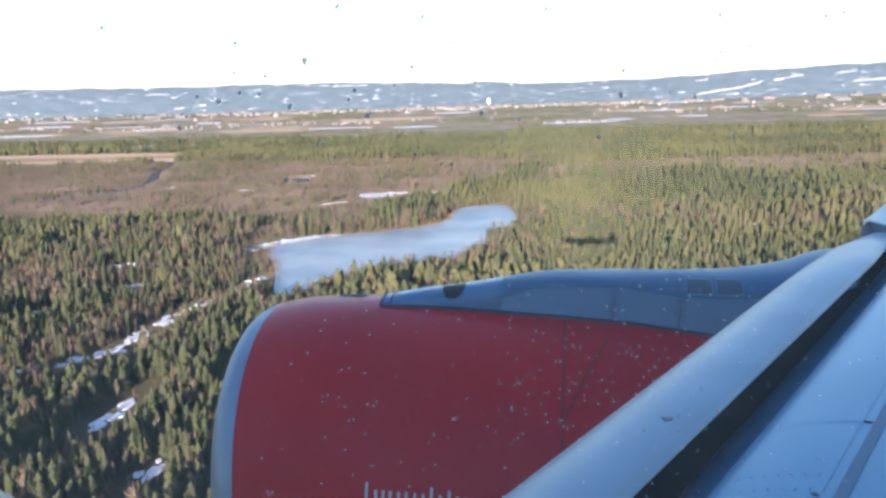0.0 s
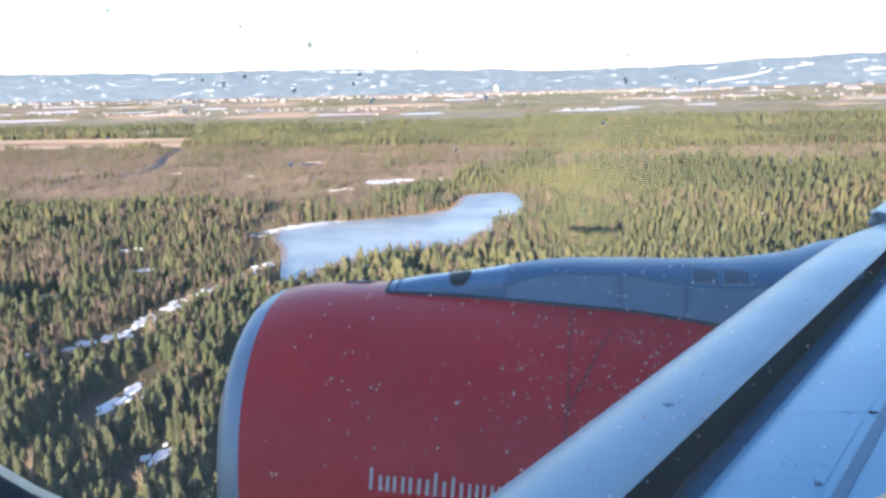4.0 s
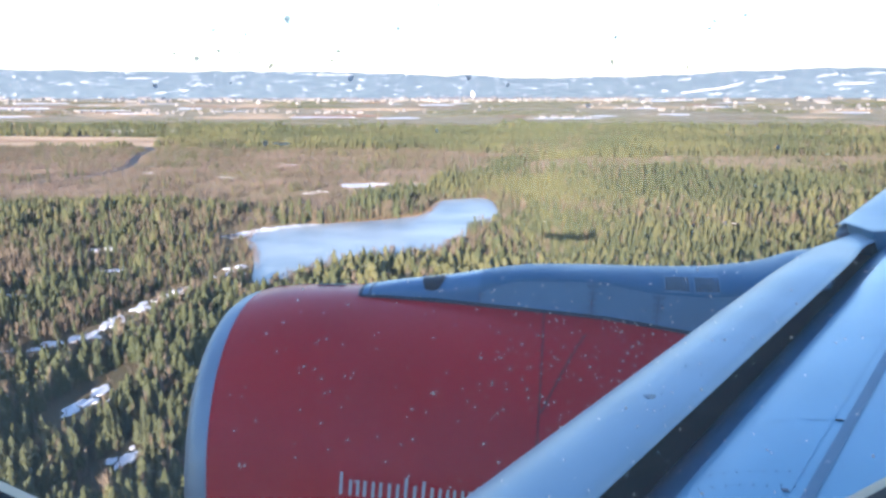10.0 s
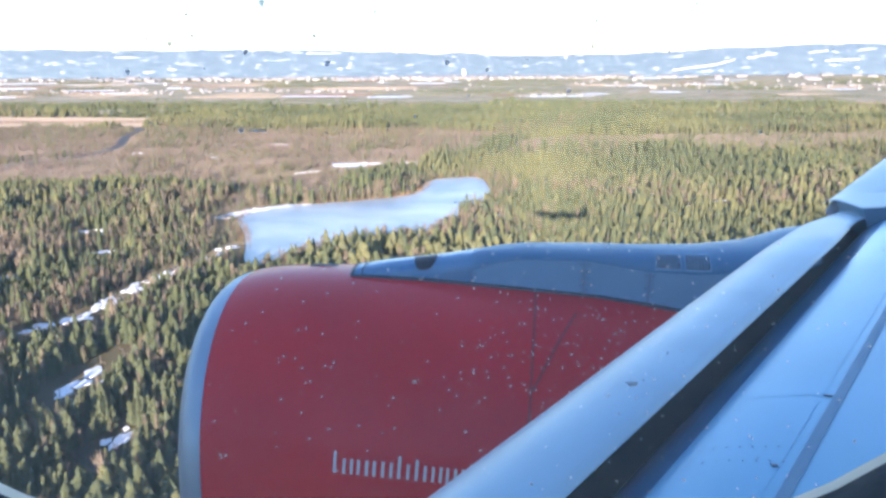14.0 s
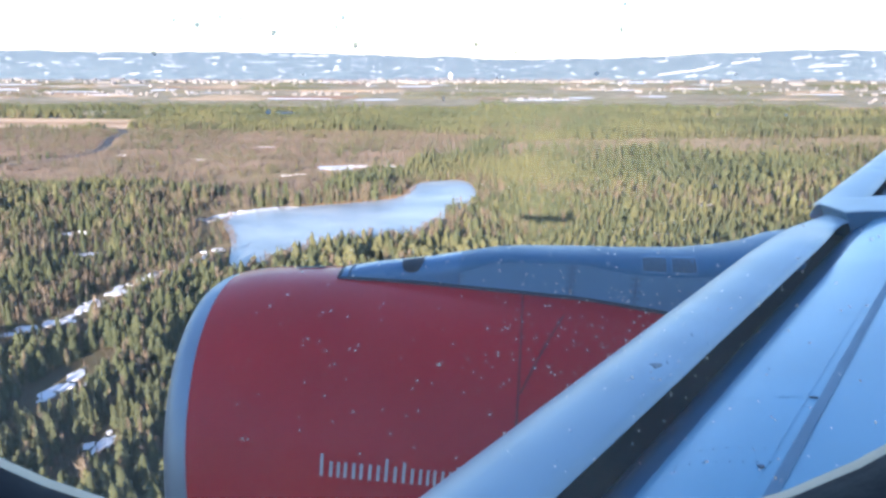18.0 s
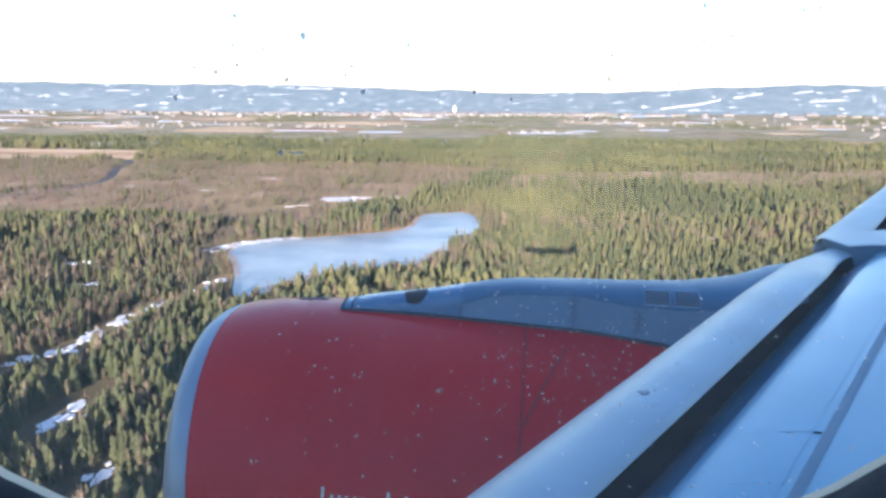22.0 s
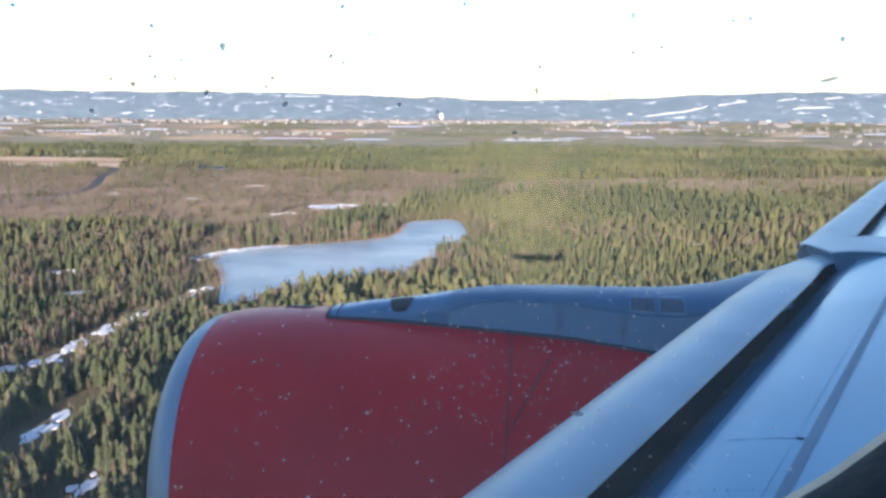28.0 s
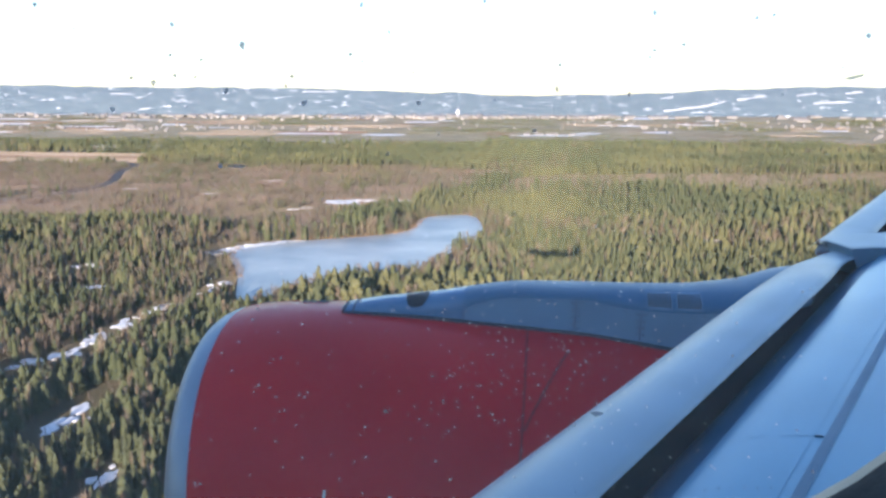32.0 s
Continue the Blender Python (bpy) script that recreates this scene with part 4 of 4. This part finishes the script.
shore = soften([(-176, 570), (-160, 604), (-128, 626)], 2)
for k in range(0, len(shore) - 1):
    cx, cy = shore[k]
    pts = []
    for q in range(18):
        t = math.tau * q / 18
        r = rng.uniform(0.5, 1.2)
        pts.append((cx + 9 * r * math.cos(t), cy + (5.5 - 0.2 * k) * r * math.sin(t)))
    set_piece("snow_patch", slab(smooth_outline(pts, 1), G - 0.3, G + 0.45), SNOW, "old snow along the lake shore", "snow")


# ---- woods ----
def cone_tree(tiers, points, seed, slim=0.2, droop=0.12):
    """Unit-high spruce: ragged tiers of drooping boughs."""
    r = random.Random(seed)
    v, f = [], []
    for k in range(tiers):
        base = 0.10 + 0.80 * k / tiers
        top = min(1.0, base + 1.75 * 0.9 / tiers)
        wide = slim * (1 - base) ** 0.62 * r.uniform(0.85, 1.15)
        i0 = len(v)
        v.append((r.gauss(0, 0.006), r.gauss(0, 0.006), top))
        a0 = r.uniform(0, 6)
        for j in range(points):
            a = a0 + math.tau * j / points
            q = wide * (1.0 if j % 2 == 0 else 0.6) * r.uniform(0.6, 1.25)
            v.append((q * math.cos(a), q * math.sin(a), base - droop / tiers * 2 * q / slim + r.uniform(-0.035, 0.03)))
        for j in range(points):
            f.append((i0, i0 + 1 + j, i0 + 1 + (j + 1) % points))
    return np.array(v), np.array(f)


def blob_tree(blobs, seed):
    """Unit-high pine: a bare stem under an open crown of irregular clumps."""
    r = random.Random(seed)
    v, f = [], []
    for k in range(blobs):
        h = 0.28 + 0.64 * k / max(1, blobs - 1)
        s = 0.150 * (1.15 - 0.75 * k / blobs) * r.uniform(0.8, 1.2)
        a = r.uniform(0, 6.3)
        d = 0.10 * (1 - 0.8 * k / blobs)
        c = (d * math.cos(a), d * math.sin(a), h)
        i0 = len(v)
        v.append((c[0], c[1], c[2] + s * 1.7))
        for lvl, rad in ((0.45, 0.75), (-0.25, 1.0)):
            for j in range(5):
                b = math.tau * (j + (0.5 if lvl < 0 else 0)) / 5
                q = s * rad * r.uniform(0.65, 1.25)
                v.append((c[0] + q * math.cos(b), c[1] + q * math.sin(b), c[2] + s * lvl * r.uniform(0.7, 1.3)))
        v.append((c[0], c[1], c[2] - s * 1.2))
        for j in range(5):
            j2 = (j + 1) % 5
            f += [(i0, i0 + 1 + j, i0 + 1 + j2), (i0 + 1 + j, i0 + 6 + j, i0 + 1 + j2), (i0 + 1 + j2, i0 + 6 + j, i0 + 6 + j2), (i0 + 6 + j, i0 + 11, i0 + 6 + j2)]
    return np.array(v), np.array(f)


def twig_tree(twigs, seed, stem=0.012):
    """Unit-high bare birch: a pale stem with a brush of thin rising limbs."""
    r = random.Random(seed)
    v, f = [], []

    def sliver(p, q, w):
        i0 = len(v)
        a = r.uniform(0, 3)
        for j in range(3):
            b = a + j * math.tau / 3
            v.append((p[0] + w * math.cos(b), p[1] + w * math.sin(b), p[2]))
        v.append(q)
        f.extend(((i0, i0 + 1, i0 + 3), (i0 + 1, i0 + 2, i0 + 3), (i0 + 2, i0, i0 + 3)))

    sliver((0, 0, 0), (r.gauss(0, 0.02), r.gauss(0, 0.02), 1.0), stem)
    for k in range(twigs):
        h = r.uniform(0.22, 0.85)
        a = r.uniform(0, 6.3)
        d = r.uniform(0.05, 0.17) * (1.25 - h)
        sliver((0, 0, h), (d * 1.6 * math.cos(a), d * 1.6 * math.sin(a), min(1.0, h + r.uniform(0.12, 0.35))), 0.012 + 0.022 * r.random())
    return np.array(v), np.array(f)


def plant(templates, places, heights, rnd, widen=1.0):
    """Copies of unit trees joined into arrays of corners and triangles."""
    vs, fs, off = [], [], 0
    pick = rnd.integers(0, len(templates), len(places))
    for k, (tv, tf) in enumerate(templates):
        sel = np.nonzero(pick == k)[0]
        if not len(sel):
            continue
        a = rnd.uniform(0, math.tau, len(sel))
        h = heights[sel]
        w = h * rnd.uniform(0.8, 1.25, len(sel)) * widen
        c, s = np.cos(a), np.sin(a)
        x = (c[:, None] * tv[None, :, 0] - s[:, None] * tv[None, :, 1]) * w[:, None] + places[sel, 0][:, None]
        y = (s[:, None] * tv[None, :, 0] + c[:, None] * tv[None, :, 1]) * w[:, None] + places[sel, 1][:, None]
        z = tv[None, :, 2] * h[:, None] + places[sel, 2][:, None]
        vs.append(np.stack([x, y, z], -1).reshape(-1, 3))
        fs.append((tf[None] + (np.arange(len(sel)) * len(tv))[:, None, None] + off).reshape(-1, 3))
        off += len(sel) * len(tv)
    return np.concatenate(vs), np.concatenate(fs)


def inside(poly, x, y):
    hit = np.zeros(len(x), bool)
    for (x0, y0), (x1, y1) in zip(poly, poly[1:] + poly[:1]):
        if y0 != y1:
            hit ^= ((y0 > y) != (y1 > y)) & (x < (x1 - x0) * (y - y0) / (y1 - y0) + x0)
    return hit


def near_line(line, x, y, w):
    hit = np.zeros(len(x), bool)
    for (x0, y0), (x1, y1) in zip(line, line[1:]):
        dx, dy = x1 - x0, y1 - y0
        t = np.clip(((x - x0) * dx + (y - y0) * dy) / (dx * dx + dy * dy), 0, 1)
        hit |= np.hypot(x - x0 - t * dx, y - y0 - t * dy) < w
    return hit


def waves(x, y, size, seed):
    """Smooth pseudo-random field between about -1 and 1."""
    g = np.random.default_rng(seed)
    out = np.zeros(len(x))
    for k in range(7):
        a, p = g.uniform(0, math.tau), g.uniform(0, math.tau)
        q = g.uniform(0.6, 1.9) / size
        out += np.sin((x * math.cos(a) + y * math.sin(a)) * q + p)
    return out / 3.2


def scatter(r0, r1, step, rnd):
    """Jittered places in the sector ahead of the window between two ranges."""
    xs = np.arange(-r1 * 0.62, r1 * 0.62, step)
    ys = np.arange(r0 * 0.75, r1, step)
    X, Y = np.meshgrid(xs, ys)
    x = X.ravel() + rnd.uniform(-0.48, 0.48, X.size) * step
    y = Y.ravel() + rnd.uniform(-0.48, 0.48, X.size) * step
    d = np.hypot(x, y)
    keep = (d >= r0) & (d < r1) & (np.abs(x) < y * 0.74)
    return x[keep], y[keep]


lake_wide = smooth_outline(LAKE)
bog_line = smooth_outline(BOG_OUT)
SINGLE = (-142, -84, 192, 242)          # stretch of the wood whose trees stand singly
LODS = {
    "near": ([cone_tree(12, 10, s, w) for s, w in enumerate((0.17, 0.20, 0.23, 0.26, 0.21))], [blob_tree(9, s) for s in range(5)], [twig_tree(24, s) for s in range(5)]),
    "mid": ([cone_tree(5, 8, s, w) for s, w in enumerate((0.17, 0.2, 0.23, 0.25))], [cone_tree(4, 7, s, 0.21, 0.05) for s in range(9, 13)], [twig_tree(15, s) for s in range(4)]),
    "far": ([cone_tree(3, 6, s, 0.19) for s in range(4)], [cone_tree(2, 6, s, 0.21) for s in range(9, 12)], [twig_tree(5, s, 0.03) for s in range(4)]),
    "dim": ([cone_tree(2, 4, s, 0.26) for s in range(4)], [cone_tree(1, 5, s, 0.30) for s in range(9, 12)], [twig_tree(2, s, 0.06) for s in range(4)]),
}
single_places = []
for name, r0, r1, step, tall in (("near", 150, 430, 3.1, 0.86), ("mid", 430, 900, 3.9, 0.95), ("far", 900, 1900, 6.2, 1.0), ("dim", 1900, 4200, 13.0, 1.15)):
    rnd = np.random.default_rng(len(name) + int(r0))
    x, y = scatter(r0, r1, step, rnd)
    keep = ~inside(lake_wide, x, y) & ~near_line(shore, x, y, 7) & ~near_line(ROAD_LINE, x, y, 11) & ~near_line(DITCH, x, y, 4.5)
    for k, f in enumerate(FIELDS):
        keep &= ~inside(list(f), x, y) | (waves(x, y, 170.0, 70 + k) > 0.75) & (np.abs(waves(x, y, 60.0, 90)) < 0.4)
    for (cx, cy), a, b in SNOWS:
        keep &= ((x - cx) / (a + 2)) ** 2 + ((y - cy + 6) / (b + 9)) ** 2 > 1
    if name in ("near", "mid", "far"):
        keep &= waves(x, y, 14.0, 3) + 0.4 * rnd.random(len(x)) > -0.80
    if name == "dim":
        open_land = y > 2240 + 60 * waves(x, y, 300.0, 51) - 0.10 * np.clip(x, 0, 900)
        keep &= ~open_land | (waves(x * 0.3, y, 75.0, 52) > 0.26)
        for cx, cy, w, d, which in VALLEY:
            keep &= (np.abs(x - cx) > w * 0.52) | (y > cy + d * 0.5 + 6) | (y < cy - d * 0.5 - (190 if d > 120 else 40))
    bog = inside(bog_line, x + 45 * waves(x, y, 38.0, 63), y + 38 * waves(x, y, 30.0, 64))
    bog |= inside(BOG_STRIP, x + 30 * waves(x, y, 30.0, 65), y + 22 * waves(x, y, 26.0, 66))
    keep &= ~bog | (rnd.random(len(x)) < 0.09 + 0.34 * (waves(x, y, 45.0, 61) > 0.12) + 0.34 * (y + 60 * waves(x, y, 80.0, 62) > 1010))
    x, y, bog = x[keep], y[keep], bog[keep]
    z = np.array([G + rise(a, b) for a, b in zip(x, y)])
    places = np.stack([x, y, z], 1)
    birchy = (waves(x, y, 60.0, 8) > 0.42) & (rnd.random(len(x)) < 0.5) | (rnd.random(len(x)) < (0.19 if name == "near" else 0.11)) | bog & (rnd.random(len(x)) < 0.5) | (near_line(DITCH, x, y, 30) | near_line(LAKE + LAKE[:1], x, y, 24)) & (rnd.random(len(x)) < 0.62)
    belt = near_line([(-330, 430), (-215, 470), (-185, 560), (-240, 640)], x, y, 48)
    birchy |= belt & (rnd.random(len(x)) < 0.62)
    piney = ~birchy & (waves(x, y, 90.0, 21) + rnd.normal(0, 0.5, len(x)) > 0.25)
    piney &= (y < 1900) | (rnd.random(len(x)) < 0.35)
    tallness = 1 + 0.22 * waves(x, y, 40.0, 33)
    height = np.clip(rnd.normal(11.8, 2.9, len(x)), 4, 20) * tallness * tall
    height[bog] *= 0.55
    height[y > 2300] *= 0.62
    height[near_line([(a, b - 9) for a, b in DITCH], x, y, 9)] *= 0.7
    height[near_line(LAKE + LAKE[:1], x, y, 20)] *= 0.7
    for (cx, cy), a, b in SNOWS:
        height[((x - cx) / (a + 6)) ** 2 + ((y - cy + 20) / (b + 22)) ** 2 < 1] *= 0.6
    single = np.zeros(len(x), bool)
    if name == "near":
        single = (x > SINGLE[0]) & (x < SINGLE[1]) & (y > SINGLE[2]) & (y < SINGLE[3])
    for kind, sel, mat, label in ((0, ~birchy & ~piney, SPRUCE, "dense dark green spruce wood"), (1, piney, PINE, "olive green pine wood"), (2, birchy, BIRCH, "bare brown birches among the conifers")):
        tree_kind = ("spruce_wood", "pine_wood", "birch_wood")[kind]
        use = sel & ~single
        v, f = plant(LODS[name][kind], places[use], height[use] * (0.9 if kind == 2 else 1.0), rnd, 1.22 if name == "near" and kind < 2 else 1.08)
        bulk(tree_kind, v, f, mat, label, "wood")
        for p, h in zip(places[sel & single], height[sel & single]):
            single_places.append((kind, p, h, rnd.uniform(0, 360)))

# Low birch scrub on the bog.
rnd = np.random.default_rng(77)
bx = rnd.uniform(-1000, 120, 29000)
by = rnd.uniform(640, 1460, 29000)
keep = inside(bog_line, bx, by) & ~inside(lake_wide, bx, by) & ~near_line(ROAD_LINE, bx, by, 9)
keep &= waves(bx, by, 30.0, 4) + rnd.normal(0, 0.5, len(bx)) > -0.45
for (cx, cy), a, b in SNOWS:
    keep &= ((bx - cx) / (a + 1)) ** 2 + ((by - cy + 2) / (b + 4)) ** 2 > 1
bx, by = bx[keep], by[keep]
v, f = plant([twig_tree(5, s, 0.05) for s in range(5)], np.stack([bx, by, np.full(len(bx), G)], 1), rnd.uniform(2.5, 8.5, len(bx)), rnd, 1.5)
bulk("birch_scrub", v, f, SHRUB, "low reddish-brown birch scrub on the bog", "scrub")

# Dry reeds and alder scrub along the lake shore.
rnd = np.random.default_rng(79)
rx, ry = rnd.uniform(-200, 60, 26000), rnd.uniform(395, 810, 26000)
rim = lake_wide + lake_wide[:1]
keep = near_line(rim, rx, ry, 4.5) & (waves(rx, ry, 22.0, 15) + rnd.normal(0, 0.4, len(rx)) > -0.1)
rx, ry = rx[keep], ry[keep]
v, f = plant([twig_tree(7, s, 0.05) for s in range(5)], np.stack([rx, ry, np.full(len(rx), G)], 1), rnd.uniform(1.2, 4.0, len(rx)), rnd, 1.6)
bulk("reeds", v, f, REED, "dry brown reeds and scrub along the lake shore", "reeds")

# Brown undergrowth and saplings between the nearer trees.
rnd = np.random.default_rng(78)
ux = rnd.uniform(-330, 120, 15000)
uy = rnd.uniform(150, 470, 15000)
keep = (np.abs(ux) < uy * 0.74) & ~inside(lake_wide, ux, uy) & ~near_line(DITCH, ux, uy, 3)
keep &= waves(ux, uy, 25.0, 14) + rnd.normal(0, 0.4, len(ux)) > 0.1
for (cx, cy), a, b in SNOWS:
    keep &= ((ux - cx) / a) ** 2 + ((uy - cy) / b) ** 2 > 0.8
ux, uy = ux[keep], uy[keep]
v, f = plant([twig_tree(9, s, 0.04) for s in range(5)], np.stack([ux, uy, np.full(len(ux), G)], 1), rnd.uniform(1.2, 4.2, len(ux)), rnd, 2.4)
bulk("undergrowth", v, f, SHRUB, "brown undergrowth and saplings in the wood", "scrub")

# Trees of the nearest stand, one by one.
def tree_mesh(name, template, mat):
    v, f = template
    me = bpy.data.meshes.new(name)
    me.from_pydata(v.tolist(), [], f.tolist())
    me.materials.append(mat)
    return me


trunk_bm = loft([[(r * math.cos(k * math.tau / 6), r * math.sin(k * math.tau / 6), z) for k in range(6)] for r, z in ((0.016, -0.01), (0.011, 0.4), (0.004, 0.85))], True, True)
trunk_me = mesh_of(trunk_bm, "trunk", BARK)
KINDS = (("spruce_tree", SPRUCE, "dark green spruce in the woodland", "near"), ("pine_tree", PINE, "olive green pine with an open crown", "near"), ("birch_tree", BIRCH, "bare brown birch with thin rising limbs", "near"))
crowns = [[tree_mesh("crown", t, KINDS[k][1]) for t in LODS["near"][k]] for k in range(3)]
originals = {}
for i, (kind, p, h, turn) in enumerate(single_places):
    key = (kind, i % 5)
    m = Matrix.LocRotScale(Vector((float(p[0]), float(p[1]), float(p[2]))), Euler((0, 0, radians(turn))), Vector((h, h, h)))
    if key not in originals:
        t = thing(KINDS[kind][0], m, KINDS[kind][2], "tree", "trees of the near stand")
        for nm, me in (("trunk", trunk_me), ("crown", crowns[kind][i % 5])):
            o = new(nm, me)
            o.parent = t
        originals[key] = t
    else:
        t = copy_thing(originals[key], Matrix.LocRotScale(Vector((float(p[0]), float(p[1]), float(p[2]))), Euler((0, 0, radians(turn))), None))
        t.scale = (h, h, h)

# ---- far town: small pale houses under the hills ----
hv, hf, rv, rf = [], [], [], []
rnd = np.random.default_rng(9)


def house(x, y, z, w, d, h):
    i0 = len(hv)
    for dz in (-3, h):
        for sx, sy in ((-1, -1), (1, -1), (1, 1), (-1, 1)):
            hv.append((x + sx * w / 2, y + sy * d / 2, z + dz))
    for a, b, c, e in ((0, 1, 5, 4), (1, 2, 6, 5), (2, 3, 7, 6), (3, 0, 4, 7)):
        hf.extend(((i0 + a, i0 + b, i0 + c), (i0 + a, i0 + c, i0 + e)))
    j0 = len(rv)
    o = 0.6
    rv.extend(((x - w / 2 - o, y - d / 2 - o, z + h), (x + w / 2 + o, y - d / 2 - o, z + h), (x + w / 2 + o, y + d / 2 + o, z + h), (x - w / 2 - o, y + d / 2 + o, z + h), (x - w / 2 - o, y, z + h + d * 0.35), (x + w / 2 + o, y, z + h + d * 0.35)))
    rf.extend(((j0, j0 + 1, j0 + 5), (j0, j0 + 5, j0 + 4), (j0 + 2, j0 + 3, j0 + 4), (j0 + 2, j0 + 4, j0 + 5), (j0, j0 + 4, j0 + 3), (j0 + 1, j0 + 2, j0 + 5)))


unit_wall = bmesh.new()
box(unit_wall, (-0.5, -0.5, -0.3), (0.5, 0.5, 1.0))
unit_wall = mesh_of(unit_wall, "wall", HOUSE_WALL)
unit_roof = loft([[(x, -0.56, 1.0), (x, 0.0, 1.55), (x, 0.56, 1.0)] for x in (-0.54, 0.54)], True, True)
unit_roof = mesh_of(unit_roof, "roof", HOUSE_ROOF)


def lone_house(name, label, group, x, y, w, d, h):
    """A house that stands as a thing of its own, with walls and a gabled roof."""
    t = thing(name, Matrix.LocRotScale(Vector((x, y, G + rise(x, y) + 2)), Euler((0, 0, rnd.uniform(-0.4, 0.4))), Vector((w, d, h))), label, "building", group)
    for nm, me in (("wall", unit_wall), ("roof", unit_roof)):
        o = new(nm, me)
        o.parent = t


for cx, cy, sx, sy, count, big, lone in ((150, 3950, 420, 110, 170, 1.5, 0), (-1500, 3900, 800, 130, 120, 1.3, 0), (1250, 3300, 380, 160, 60, 1.0, 1), (-900, 3050, 800, 90, 60, 0.8, 1), (-1300, 3000, 300, 40, 20, 0.8, 1), (1750, 2560, 260, 90, 34, 0.9, 1)):
    for _ in range(count):
        x, y = rnd.normal(cx, sx), rnd.normal(cy, sy)
        w, d, h = rnd.uniform(7, 14) * big * (2.2 if rnd.random() < 0.08 else 1), rnd.uniform(8, 12) * big, rnd.uniform(4, 7) * big
        if lone:
            lone_house("house", "small pale house with a gabled roof among trees", "houses before the far town", x, y, w, d, h)
        else:
            house(x, y, G + rise(x, y) + 2, w, d, h)
for cx, cy in ((-500, 2960), (-1200, 2930), (-330, 2150), (-760, 1880), (-1500, 1860), (330, 2690), (1500, 2060)):
    for _ in range(7):
        x, y = rnd.normal(cx, 60), rnd.normal(cy, 14)
        lone_house("farm_house", "white farm building beside a pale field", "farm buildings by the fields", x, y, rnd.uniform(9, 24), rnd.uniform(8, 11), rnd.uniform(4, 6))
for _ in range(70):
    x, y = rnd.normal(100, 1500), rnd.normal(3980, 120)
    lone_house("long_hall", "long pale hall in the far town", "halls of the far town", x, y, rnd.uniform(25, 75), rnd.uniform(14, 25), rnd.uniform(5, 10))
bulk("town_walls", hv, hf, HOUSE_WALL, "far town of small pale houses", "town")
bulk("town_roofs", rv, rf, HOUSE_ROOF, "pale snowy roofs of the far town", "town")

# Snowy runs and clearings on the hills, and a white plume of steam over the town.
def run(points, width):
    rows = []
    for i in range(len(points) - 1):
        (x0, y0), (x1, y1) = points[i], points[i + 1]
        for k in range(6):
            f = k / 5
            x, y = x0 + (x1 - x0) * f, y0 + (y1 - y0) * f
            w = width * (0.45 + 1.3 * abs(noise.noise((x * 0.021, y * 0.03, 3))))
            rows.append(((x, y, hill_z(x, y) + 2.5), (x + 10, y + w, hill_z(x + 10, y + w) + 2.5)))
    return loft(rows)


for pts, w in ((((1150, 4405), (1390, 4465), (1520, 4520)), 30), (((1600, 4540), (1690, 4580), (1780, 4600)), 26), (((1950, 4600), (2080, 4625)), 22), (((2240, 4630), (2360, 4650)), 20), (((-900, 4660), (-700, 4690)), 30), (((-2000, 4600), (-1860, 4610)), 26), (((1180, 4620), (1260, 4625)), 30), (((2000, 4480), (2200, 4500)), 16)):
    set_piece("ski_run", run(pts, w), SNOW, "snow-covered clearing down the hillside", "clearing")
plume = bmesh.new()
for k in range(6):
    bmesh.ops.create_icosphere(plume, subdivisions=2, radius=rng.uniform(4, 7) + 0.6 * k, matrix=Matrix.Translation((14 + rng.gauss(0, 2) + 1.2 * k, 4280 + rng.gauss(0, 2), G + 44 + 7.0 * k)))
for v in plume.verts:
    v.co += Vector(noise.noise_vector(v.co * 0.12)) * 4
steam = tagged(new("steam_plume", mesh_of(plume, "steam_plume", SNOW, True)), "white plume of steam over the far town", "plume")
